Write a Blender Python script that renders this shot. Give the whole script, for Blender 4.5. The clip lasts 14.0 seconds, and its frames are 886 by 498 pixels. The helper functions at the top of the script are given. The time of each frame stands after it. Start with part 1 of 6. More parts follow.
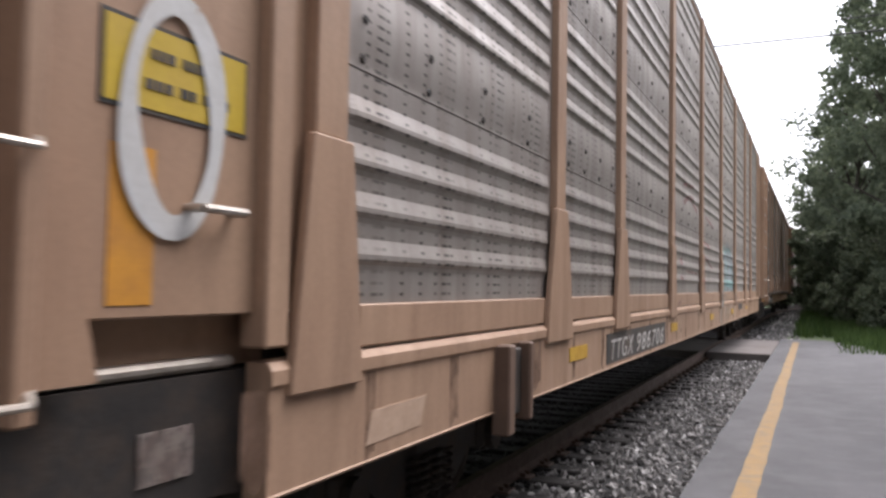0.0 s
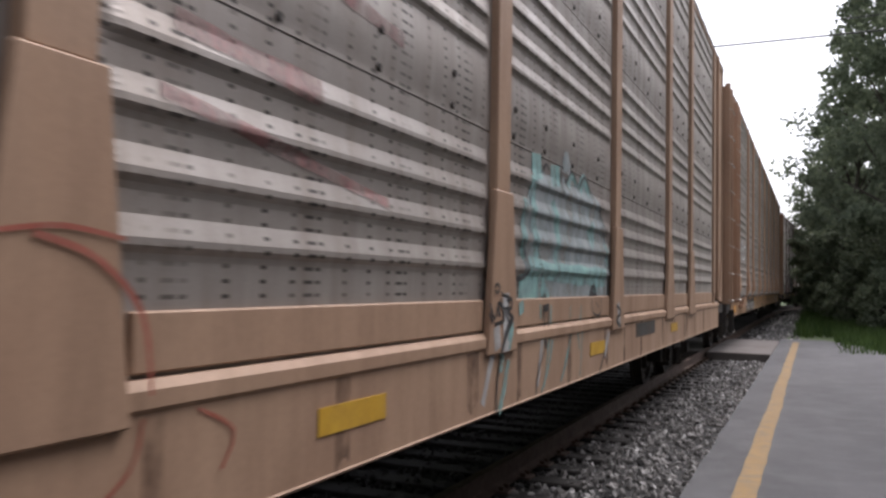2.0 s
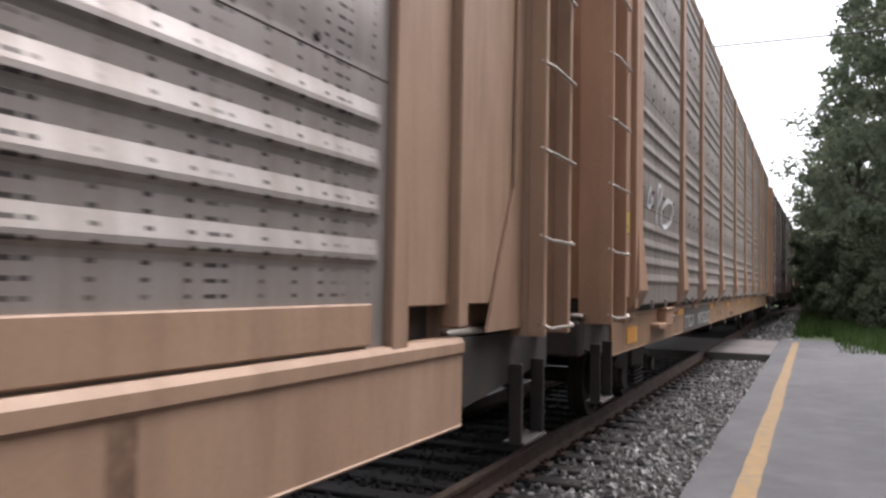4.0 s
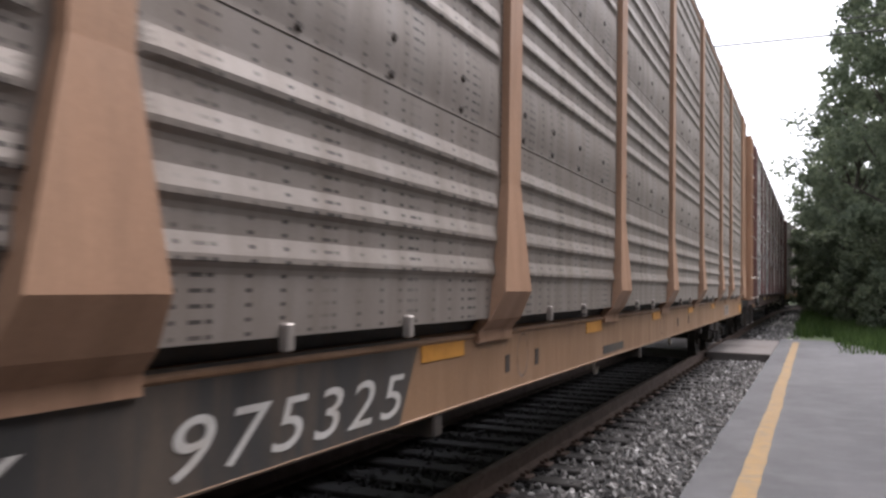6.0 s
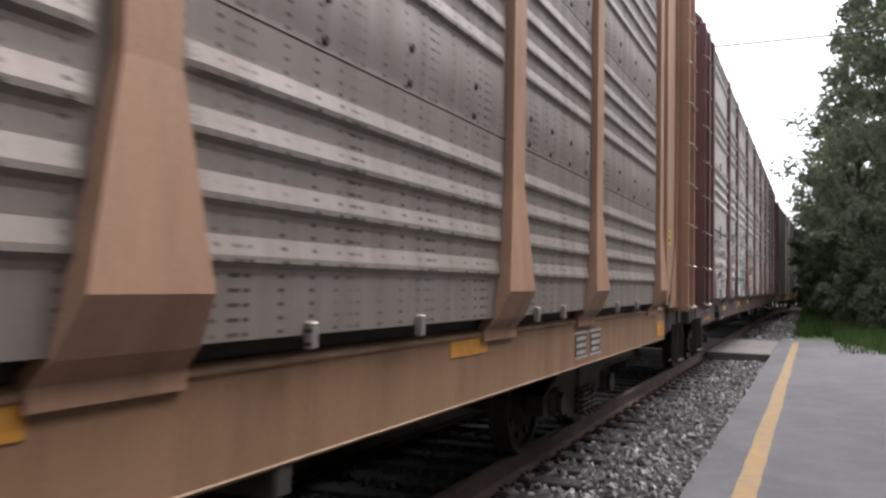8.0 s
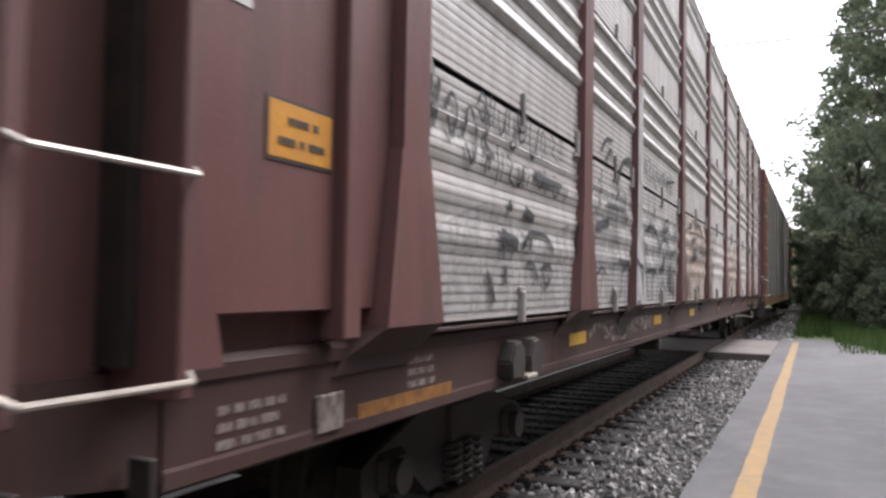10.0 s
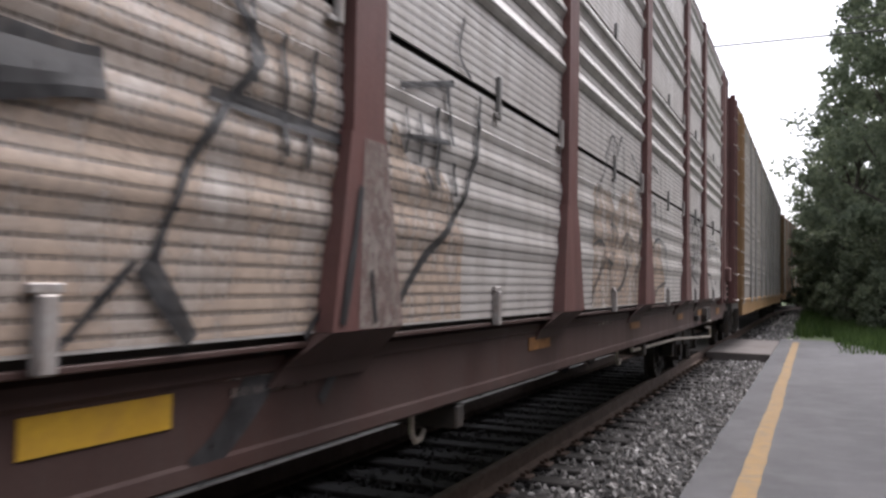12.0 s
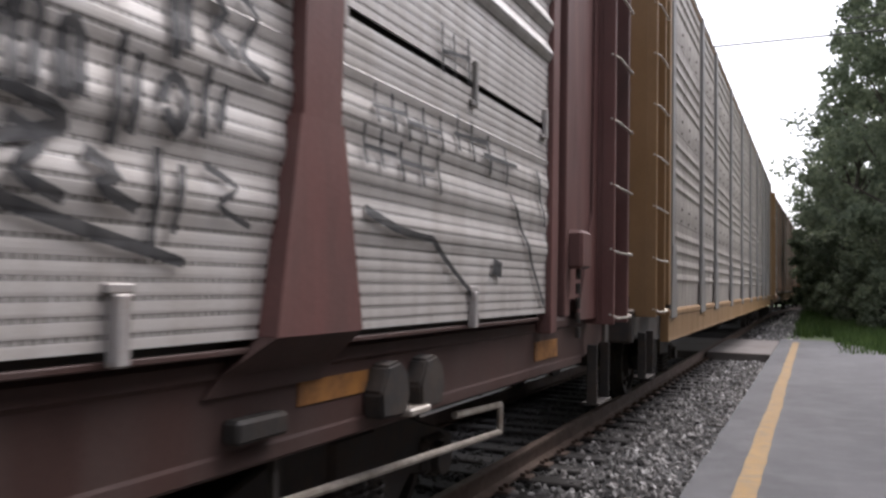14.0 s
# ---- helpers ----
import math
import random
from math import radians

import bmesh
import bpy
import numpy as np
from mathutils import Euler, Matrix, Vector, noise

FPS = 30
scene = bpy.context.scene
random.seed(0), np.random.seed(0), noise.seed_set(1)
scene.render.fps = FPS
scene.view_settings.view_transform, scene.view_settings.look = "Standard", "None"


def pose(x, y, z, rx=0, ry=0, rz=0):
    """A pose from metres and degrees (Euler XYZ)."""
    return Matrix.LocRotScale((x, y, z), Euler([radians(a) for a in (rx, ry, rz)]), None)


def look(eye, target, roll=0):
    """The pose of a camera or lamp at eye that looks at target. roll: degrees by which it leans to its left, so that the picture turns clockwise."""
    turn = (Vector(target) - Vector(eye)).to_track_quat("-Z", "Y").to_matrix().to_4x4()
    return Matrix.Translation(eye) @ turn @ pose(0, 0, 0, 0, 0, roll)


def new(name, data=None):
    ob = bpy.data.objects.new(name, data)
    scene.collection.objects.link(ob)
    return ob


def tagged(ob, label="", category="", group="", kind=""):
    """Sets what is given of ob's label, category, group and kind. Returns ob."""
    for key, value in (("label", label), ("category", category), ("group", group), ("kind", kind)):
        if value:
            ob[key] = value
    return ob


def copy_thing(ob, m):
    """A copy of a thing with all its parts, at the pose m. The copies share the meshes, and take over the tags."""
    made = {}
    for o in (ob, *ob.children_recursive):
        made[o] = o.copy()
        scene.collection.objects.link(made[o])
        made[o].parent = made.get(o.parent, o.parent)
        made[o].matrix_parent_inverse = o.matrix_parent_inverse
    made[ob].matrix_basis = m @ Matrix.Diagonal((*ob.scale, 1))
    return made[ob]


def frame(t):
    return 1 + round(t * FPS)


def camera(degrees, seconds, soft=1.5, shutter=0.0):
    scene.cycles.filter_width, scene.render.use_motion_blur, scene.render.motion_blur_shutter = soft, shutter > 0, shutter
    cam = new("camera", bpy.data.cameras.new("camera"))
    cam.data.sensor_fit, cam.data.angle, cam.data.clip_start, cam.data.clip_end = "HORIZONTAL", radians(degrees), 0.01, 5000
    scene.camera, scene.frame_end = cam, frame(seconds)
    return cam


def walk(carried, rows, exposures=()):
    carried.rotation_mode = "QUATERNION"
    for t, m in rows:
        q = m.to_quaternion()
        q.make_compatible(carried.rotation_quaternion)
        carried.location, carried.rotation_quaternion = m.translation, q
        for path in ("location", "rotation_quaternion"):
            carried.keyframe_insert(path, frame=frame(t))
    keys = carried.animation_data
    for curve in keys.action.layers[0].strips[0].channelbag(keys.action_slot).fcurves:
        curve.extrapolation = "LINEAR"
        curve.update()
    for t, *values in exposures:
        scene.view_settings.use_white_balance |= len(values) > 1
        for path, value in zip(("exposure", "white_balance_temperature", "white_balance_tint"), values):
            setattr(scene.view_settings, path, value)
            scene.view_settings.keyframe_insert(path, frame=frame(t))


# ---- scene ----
cam = camera(57.0, 14.0, soft=2.6, shutter=0.15)
EYE = pose(0.0, 0.0, 1.41, 90 + 2.36, -1.0, 24.43)
# the clip's camera opens and closes its iris as light and dark cars pass
EXPOSURES = [(t, 1.58 + e, 6280, 16) for t, e in ((0, 0.1), (0.5, -0.22), (1.5, -0.38), (2.5, -0.35), (5.0, 0.22), (5.5, 0.1), (6.5, 0.05), (7.5, 0.05), (9.5, 0.22), (10.0, 0.38), (10.5, 0.15), (11.0, -0.1), (12.5, -0.12), (13.5, -0.15), (14.0, -0.1))]
walk(cam, [(0, EYE), (14, EYE)], EXPOSURES)

# ---------------------------------------------------------------- world, sun, exposure
world = bpy.data.worlds.new("overcast_sky")
scene.world = world
world.use_nodes = True
wn = world.node_tree
sky = wn.nodes.new("ShaderNodeTexSky")
sky.sky_type = "NISHITA"
sky.sun_disc = False
sky.sun_elevation = radians(62)
sky.sun_rotation = radians(29)
sky.dust_density = 4.0
soften = wn.nodes.new("ShaderNodeHueSaturation")
soften.inputs["Saturation"].default_value = 0.18
wn.links.new(sky.outputs[0], soften.inputs["Color"])
back = wn.nodes["Background"]
back.inputs["Strength"].default_value = 0.15
wn.links.new(soften.outputs[0], back.inputs["Color"])

sun = new("sun", bpy.data.lights.new("sun", "SUN"))
sun.data.energy = 0.7
sun.data.angle = radians(40)
sun.data.color = (1.0, 0.95, 0.88)
sun.matrix_world = look((9, 16, 34), (0, 0, 0))

TRACK_X = -3.02      # track centre, metres left of the camera
BEND_AT, BEND_R = 46.0, 260.0


def rail_point(s, side=0.0):
    """A place on the track s metres ahead, side metres to the right of its centre, with the heading in degrees."""
    if s <= BEND_AT:
        return Vector((TRACK_X + side, s, 0)), 0.0
    a = (s - BEND_AT) / BEND_R
    return Vector((TRACK_X + BEND_R - (BEND_R - side) * math.cos(a), BEND_AT + (BEND_R - side) * math.sin(a), 0)), -math.degrees(a)


# ---------------------------------------------------------------- materials
def node(nt, kind, **values):
    n = nt.nodes.new(kind)
    for k, v in values.items():
        n.inputs[k].default_value = v
    return n


def ramp(nt, src, stops):
    r = nt.nodes.new("ShaderNodeValToRGB")
    el = r.color_ramp.elements
    while len(el) < len(stops):
        el.new(0.5)
    for e, (p, c) in zip(el, stops):
        e.position, e.color = p, (c[0], c[1], c[2], 1)
    nt.links.new(src, r.inputs[0])
    return r.outputs[0]


def mixed(nt, fac, a, b, how="MIX"):
    m = nt.nodes.new("ShaderNodeMix")
    m.data_type, m.blend_type = "RGBA", how
    for sock, v in ((m.inputs[0], fac), (m.inputs[6], a), (m.inputs[7], b)):
        if isinstance(v, (int, float)):
            sock.default_value = v
        elif isinstance(v, tuple):
            sock.default_value = (*v[:3], 1)
        else:
            nt.links.new(v, sock)
    return m.outputs[2]


def coords(nt, scale=(1, 1, 1), world_space=False):
    if world_space:
        src = nt.nodes.new("ShaderNodeNewGeometry").outputs["Position"]
    else:
        src = nt.nodes.new("ShaderNodeTexCoord").outputs["Object"]
    m = nt.nodes.new("ShaderNodeMapping")
    m.inputs["Scale"].default_value = scale
    nt.links.new(src, m.inputs[0])
    return m.outputs[0]


def noise_tex(nt, vec, scale, detail=4, rough=0.55):
    n = node(nt, "ShaderNodeTexNoise", Scale=scale, Detail=detail, Roughness=rough)
    nt.links.new(vec, n.inputs["Vector"])
    return n.outputs["Fac"]


def surface(name, a, b, rough=0.6, metal=0.0, scale=2.0, stretch=(1, 1, 1), dirt=(0.05, 0.04, 0.03), dirty=0.3,
            bump=0.15, fine=60, streak=False, world_space=False, spec=0.5):
    """Two tones in large patches, dirt or streaks over them, fine grain as relief."""
    mat = bpy.data.materials.new(name)
    mat.use_nodes = True
    nt = mat.node_tree
    bsdf = nt.nodes["Principled BSDF"]
    v = coords(nt, stretch, world_space)
    big = noise_tex(nt, v, scale, 5)
    col = ramp(nt, big, [(0.32, a), (0.68, b)])
    grain = noise_tex(nt, coords(nt, (1, 1, 1), world_space), fine, 3, 0.6)
    sv = coords(nt, (1.0, 3.2, 0.45) if streak else (1, 1, 1), world_space)
    stain = noise_tex(nt, sv, 1.6 if streak else scale * 2.6, 6, 0.65)
    if dirty:
        m = ramp(nt, stain, [(0.42, (0, 0, 0)), (0.72, (dirty, dirty, dirty))])
        col = mixed(nt, m, col, dirt)
    col = mixed(nt, 0.25, col, ramp(nt, grain, [(0.3, (0.72, 0.72, 0.72)), (0.7, (1.2, 1.2, 1.2))]), "MULTIPLY")
    nt.links.new(col, bsdf.inputs["Base Color"])
    rr = ramp(nt, stain, [(0.3, (rough - 0.08,) * 3), (0.7, (min(1, rough + 0.12),) * 3)])
    nt.links.new(rr, bsdf.inputs["Roughness"])
    bsdf.inputs["Metallic"].default_value = metal
    bsdf.inputs["Specular IOR Level"].default_value = spec
    if bump:
        bn = node(nt, "ShaderNodeBump", Strength=bump, Distance=0.01)
        nt.links.new(grain, bn.inputs["Height"])
        nt.links.new(bn.outputs[0], bsdf.inputs["Normal"])
    return mat


def perforated(name, a, b, rough, metal, pitch_y, pitch_z, hole_y, hole_z, offset, clusters, rust, hole=(0.02, 0.018, 0.016), columns=()):
    """Galvanised sheet with rows of small punched holes, in clusters, and vertical dirt streaks."""
    mat = surface(name, a, b, rough, metal, 0.9, (1, 0.6, 1.6), rust, 0.45, 0.06, 90, True)
    nt = mat.node_tree
    bsdf = nt.nodes["Principled BSDF"]
    was = bsdf.inputs["Base Color"].links[0].from_socket
    pos = nt.nodes.new("ShaderNodeSeparateXYZ")
    nt.links.new(coords(nt), pos.inputs[0])

    def arith(op, *args):
        m = nt.nodes.new("ShaderNodeMath")
        m.operation = op
        for i, v in enumerate(args):
            if isinstance(v, (int, float)):
                m.inputs[i].default_value = v
            else:
                nt.links.new(v, m.inputs[i])
        return m.outputs[0]

    def gate(v, pitch, width, off=0.0):
        f = arith("FRACT", arith("ADD", arith("DIVIDE", v, pitch), off))
        d = arith("ABSOLUTE", arith("SUBTRACT", f, 0.5))
        return arith("LESS_THAN", d, 0.5 * width / pitch)
    y, z = pos.outputs["Y"], pos.outputs["Z"]
    across = gate(y, pitch_y, hole_y)
    for at, wide in columns:
        across = arith("MAXIMUM", across, gate(y, pitch_y, wide, 0.5 - at / pitch_y))
    g = arith("MULTIPLY", across, gate(z, pitch_z, hole_z, offset))
    if clusters:
        cl = noise_tex(nt, coords(nt, (1, 1.3, 2.0)), 1.7, 2)
        g = arith("MULTIPLY", g, ramp(nt, cl, [(clusters - 0.1, (0.15,) * 3), (clusters + 0.1, (0.9,) * 3)]))
    col = mixed(nt, g, was, hole)
    nt.links.new(col, bsdf.inputs["Base Color"])
    return mat


TAN = surface("tan_paint", (0.314, 0.201, 0.135), (0.371, 0.248, 0.168), 0.5, 0, 1.2, (1, 1, 1), (0.13, 0.08, 0.05), 0.42, 0.08, 45, True, spec=0.3)
TAN2 = surface("yellow_tan_paint", (0.327, 0.192, 0.123), (0.372, 0.227, 0.145), 0.5, 0, 1.2, (1, 1, 1), (0.12, 0.075, 0.045), 0.42, 0.08, 45, True, spec=0.3)
# TAN2 with the same dirt but a darker base, which holds the sill's shade
TAN2_SILL = surface("shaded_yellow_tan_paint", (0.235, 0.138, 0.078), (0.265, 0.158, 0.09), 0.5, 0, 1.2, (1, 1, 1), (0.12, 0.075, 0.045), 0.42, 0.08, 45, True, spec=0.3)
OCHRE = surface("ochre_paint", (0.20, 0.118, 0.052), (0.23, 0.138, 0.066), 0.5, 0, 1.2, (1, 1, 1), (0.12, 0.075, 0.04), 0.42, 0.08, 45, True, spec=0.3)
MAROON = surface("maroon_paint", (0.118, 0.054, 0.049), (0.145, 0.072, 0.064), 0.5, 0, 1.3, (1, 1, 1), (0.07, 0.05, 0.045), 0.7, 0.1, 45, True, spec=0.3)
# darker copy of MAROON: grime, plus low-side shade put into the base colour
MAROON_SILL = surface("shaded_grimy_maroon_paint", (0.047, 0.024, 0.020), (0.06, 0.032, 0.027), 0.6, 0, 1.3, (1, 1, 1), (0.07, 0.05, 0.045), 0.7, 0.1, 45, True, spec=0.3)
DARK = surface("dark_grimy_steel", (0.019, 0.017, 0.016), (0.033, 0.029, 0.026), 0.7, 0.2, 3, (1, 1, 1), (0.09, 0.06, 0.04), 0.5, 0.2, 40)
BLACK = surface("black_stencil_panel", (0.027, 0.026, 0.025), (0.039, 0.036, 0.034), 0.6, 0, 2, (1, 1, 1), (0.16, 0.11, 0.07), 0.5, 0.06, 50, True)
STEEL = surface("worn_bright_steel", (0.42, 0.38, 0.33), (0.55, 0.51, 0.46), 0.35, 0.7, 6, (1, 1, 1), (0.2, 0.13, 0.08), 0.5, 0.05, 50)
RAILTOP = surface("rusty_rail_steel", (0.085, 0.056, 0.042), (0.12, 0.082, 0.064), 0.6, 0.3, 3, (1, 1, 1), (0.06, 0.045, 0.035), 0.6, 0.1, 70)
ORANGE = surface("orange_reflector", (0.488, 0.215, 0.026), (0.552, 0.260, 0.039), 0.45, 0, 3, (1, 1, 1), (0.35, 0.16, 0.04), 0.6, 0.03, 60)
AMBER = surface("amber_reflector", (0.47, 0.27, 0.02), (0.53, 0.32, 0.03), 0.45, 0, 3, (1, 1, 1), (0.33, 0.18, 0.04), 0.6, 0.03, 60)
GRIMY = surface("grimy_orange_reflector", (0.20, 0.085, 0.02), (0.30, 0.13, 0.025), 0.6, 0, 5, (1, 1, 1), (0.06, 0.03, 0.02), 0.7, 0.03, 60)
YELLOW = surface("yellow_sign", (0.432, 0.300, 0.018), (0.480, 0.342, 0.030), 0.5, 0, 2, (1, 1, 1), (0.4, 0.25, 0.05), 0.4, 0.03, 60)
WHITE = surface("white_stencil_paint", (0.403, 0.390, 0.364), (0.488, 0.474, 0.455), 0.6, 0, 3, (1, 1, 1), (0.3, 0.25, 0.2), 0.6, 0.03, 60)
FADED = surface("faded_white_paint", (0.216, 0.180, 0.156), (0.276, 0.240, 0.216), 0.7, 0, 6, (1, 1, 1), (0.14, 0.08, 0.07), 0.8, 0.03, 60)
INK = surface("black_spray_paint", (0.014, 0.014, 0.015), (0.032, 0.032, 0.035), 0.5, 0, 6, (1, 1, 1), (0.1, 0.1, 0.1), 0.3, 0.03, 60)
AQUA = surface("pale_aqua_spray_paint", (0.19, 0.36, 0.345), (0.24, 0.43, 0.41), 0.6, 0, 3, (1, 1, 1), (0.25, 0.30, 0.3), 0.6, 0.03, 60)
PINK = surface("faded_pink_spray_paint", (0.27, 0.12, 0.115), (0.31, 0.165, 0.155), 0.6, 0, 3, (1, 1, 1), (0.3, 0.26, 0.24), 0.8, 0.03, 60)
BLUE = surface("blue_spray_paint", (0.060, 0.114, 0.198), (0.096, 0.162, 0.252), 0.6, 0, 5, (1, 1, 1), (0.3, 0.25, 0.2), 0.5, 0.03, 60)
PALE = surface("white_spray_paint", (0.385, 0.385, 0.378), (0.476, 0.476, 0.469), 0.6, 0, 5, (1, 1, 1), (0.4, 0.38, 0.36), 0.5, 0.03, 60)
GALV = perforated("galvanised_sheet", (0.31, 0.278, 0.255), (0.385, 0.35, 0.32), 0.45, 0.52, 0.655, 0.0437, 0.055, 0.0125, 0.1, 0.45, (0.13, 0.095, 0.07), (0.03, 0.026, 0.023), ((0.08, 0.03), (0.235, 0.03), (0.385, 0.03), (0.56, 0.032)))
GALV_DULL = perforated("dull_galvanised_sheet", (0.195, 0.168, 0.146), (0.255, 0.225, 0.2), 0.54, 0.38, 0.655, 0.0437, 0.055, 0.0125, 0.1, 0.47, (0.11, 0.078, 0.056), (0.03, 0.026, 0.023), ((0.08, 0.03), (0.235, 0.03), (0.385, 0.03), (0.56, 0.032)))
SILVER = perforated("silver_slatted_sheet", (0.52, 0.49, 0.465), (0.61, 0.58, 0.555), 0.44, 0.3, 0.029, 0.0465, 0.017, 0.0145, 0.75, 0, (0.26, 0.22, 0.18), (0.045, 0.04, 0.036))
PEACH = perforated("peach_spray_paint", (0.47, 0.35, 0.265), (0.53, 0.42, 0.33), 0.6, 0.0, 0.029, 0.0465, 0.017, 0.0145, 0.2984, 0, (0.34, 0.24, 0.18), (0.03, 0.027, 0.024))
WASH = perforated("thin_whitewash_paint", (0.42, 0.41, 0.40), (0.50, 0.49, 0.48), 0.6, 0.0, 0.029, 0.0465, 0.017, 0.0145, 0.2984, 0, (0.3, 0.27, 0.24), (0.03, 0.027, 0.024))
RUST = surface("rusty_brown_paint", (0.11, 0.066, 0.044), (0.15, 0.092, 0.062), 0.7, 0, 4, (1, 1, 1), (0.05, 0.03, 0.02), 0.6, 0.1, 50, True)
LATCH = surface("pale_galvanised_latch", (0.32, 0.30, 0.29), (0.39, 0.37, 0.355), 0.5, 0.2, 6, (1, 1, 1), (0.2, 0.14, 0.1), 0.5, 0.05, 60)
ROOF = surface("galvanised_roof", (0.210, 0.204, 0.198), (0.252, 0.246, 0.240), 0.45, 0.4, 1, (1, 1, 1), (0.2, 0.16, 0.12), 0.4, 0.05, 60)
ASPHALT = surface("worn_asphalt", (0.055, 0.054, 0.057), (0.086, 0.084, 0.088), 0.85, 0, 0.9, (1, 0.5, 1), (0.16, 0.155, 0.16), 0.5, 0.9, 120)
# near-black, as the shade under the cars is put into the bed's colour
EARTH = surface("shaded_ballast_bed", (0.009, 0.008, 0.007), (0.018, 0.016, 0.015), 0.95, 0, 3, (1, 1, 1), (0.02, 0.02, 0.02), 0.4, 0.8, 40)
LINE = surface("worn_yellow_line_paint", (0.20, 0.118, 0.034), (0.235, 0.142, 0.045), 0.75, 0, 3, (1, 0.6, 1), (0.15, 0.13, 0.11), 0.75, 0.4, 110)
# weathered timber, darkened further to stand for under-car shade
TIE = surface("shaded_weathered_timber", (0.012, 0.010, 0.009), (0.022, 0.018, 0.016), 0.9, 0, 4, (0.3, 3, 3), (0.03, 0.026, 0.022), 0.5, 0.5, 40)
CONCRETE = surface("crossing_concrete", (0.109, 0.094, 0.087), (0.138, 0.122, 0.113), 0.85, 0, 1.2, (1, 1, 1), (0.12, 0.1, 0.09), 0.5, 0.3, 60)
GRASSGROUND = surface("grassy_ground", (0.045, 0.075, 0.022), (0.075, 0.11, 0.035), 0.95, 0, 0.7, (1, 1, 1), (0.05, 0.045, 0.03), 0.4, 0.6, 20)
BARK = surface("bark", (0.05, 0.04, 0.032), (0.09, 0.075, 0.06), 0.9, 0, 4, (3, 3, 0.5), (0.03, 0.03, 0.025), 0.5, 0.6, 25)
CABLE = surface("black_cable", (0.03, 0.03, 0.03), (0.05, 0.05, 0.05), 0.7, 0, 4)


BRICKISH = surface("dark_wall", (0.07, 0.055, 0.05), (0.11, 0.09, 0.08), 0.85, 0, 1.5, (1, 1, 1), (0.04, 0.035, 0.03), 0.4, 0.3, 50)


def worn(mat, low, high, scale=5.0):
    """Thin or weathered paint: the sheet shows through in patches."""
    nt = mat.node_tree
    wear = noise_tex(nt, coords(nt, (1, 1.5, 1)), scale, 5, 0.65)
    nt.links.new(ramp(nt, wear, [(0.35, (low,) * 3), (0.62, (high,) * 3)]), nt.nodes["Principled BSDF"].inputs["Alpha"])
    return mat


for thin in ((AQUA, 0.4, 0.9, 5.0), (PINK, 0.2, 0.8, 5.0), (PEACH, 0.12, 0.72, 3.0), (WASH, 0.1, 0.75, 3.0), (PALE, 0.5, 0.95, 4.0), (INK, 0.8, 1.0, 8.0), (BLUE, 0.5, 0.9, 8.0), (FADED, 0.35, 0.9, 14.0)):
    worn(*thin)
CHALK = surface("thick_white_spray_paint", (0.45, 0.45, 0.44), (0.52, 0.52, 0.51), 0.6, 0, 5, (1, 1, 1), (0.35, 0.33, 0.3), 0.4, 0.03, 60)


def stone_material():
    mat = surface("crushed_limestone", (0.20, 0.193, 0.186), (0.37, 0.357, 0.345), 0.85, 0, 9, (1, 1, 1), (0.07, 0.065, 0.06), 0.5, 0.3, 80)
    nt = mat.node_tree
    bsdf = nt.nodes["Principled BSDF"]
    was = bsdf.inputs["Base Color"].links[0].from_socket
    g = nt.nodes.new("ShaderNodeNewGeometry")
    tone = ramp(nt, g.outputs["Random Per Island"], [(0.0, (0.35, 0.34, 0.33)), (0.6, (0.75, 0.73, 0.72)), (0.92, (1.15, 1.15, 1.15)), (1.0, (2.0, 2.0, 2.0))])
    nt.links.new(mixed(nt, 1.0, was, tone, "MULTIPLY"), bsdf.inputs["Base Color"])
    return mat


def leaf_material(name, a, b):
    mat = bpy.data.materials.new(name)
    mat.use_nodes = True
    nt = mat.node_tree
    bsdf = nt.nodes["Principled BSDF"]
    g = nt.nodes.new("ShaderNodeNewGeometry")
    big = noise_tex(nt, coords(nt, (1, 1, 1), True), 0.5, 3)
    col = ramp(nt, g.outputs["Random Per Island"], [(0.0, a), (1.0, b)])
    col = mixed(nt, 0.6, col, ramp(nt, big, [(0.3, (0.6, 0.65, 0.6)), (0.7, (1.25, 1.2, 1.0))]), "MULTIPLY")
    nt.links.new(col, bsdf.inputs["Base Color"])
    bsdf.inputs["Roughness"].default_value = 0.6
    bsdf.inputs["Specular IOR Level"].default_value = 0.3
    through_leaf = nt.nodes.new("ShaderNodeBsdfTranslucent")
    nt.links.new(col, through_leaf.inputs["Color"])
    blend = node(nt, "ShaderNodeMixShader", Fac=0.5)
    nt.links.new(bsdf.outputs[0], blend.inputs[1])
    nt.links.new(through_leaf.outputs[0], blend.inputs[2])
    nt.links.new(blend.outputs[0], nt.nodes["Material Output"].inputs["Surface"])
    return mat


STONE = stone_material()
# stone colour lowered to carry the shade beneath the train
SHADED_STONE = surface("shade_dark_stone", (0.022, 0.02, 0.019), (0.045, 0.042, 0.04), 0.8, 0, 9, (1, 1, 1), (0.01, 0.01, 0.01), 0.5, 0.3, 80)
# leaf greens paled and greyed so the colour carries the haze
LEAF = leaf_material("hazy_green_leaf", (0.105, 0.13, 0.09), (0.19, 0.22, 0.155))
GRASS = leaf_material("grass_blade", (0.04, 0.08, 0.02), (0.10, 0.15, 0.05))


# ---------------------------------------------------------------- mesh helpers
def link_mesh(name, me, material, parent=None, label="", smooth=False):
    if material and not me.materials:
        me.materials.append(material)
    if smooth:
        for p in me.polygons:
            p.use_smooth = True
    ob = new(name, me)
    if parent:
        ob.parent = parent
    if label:
        tagged(ob, label)
    return ob


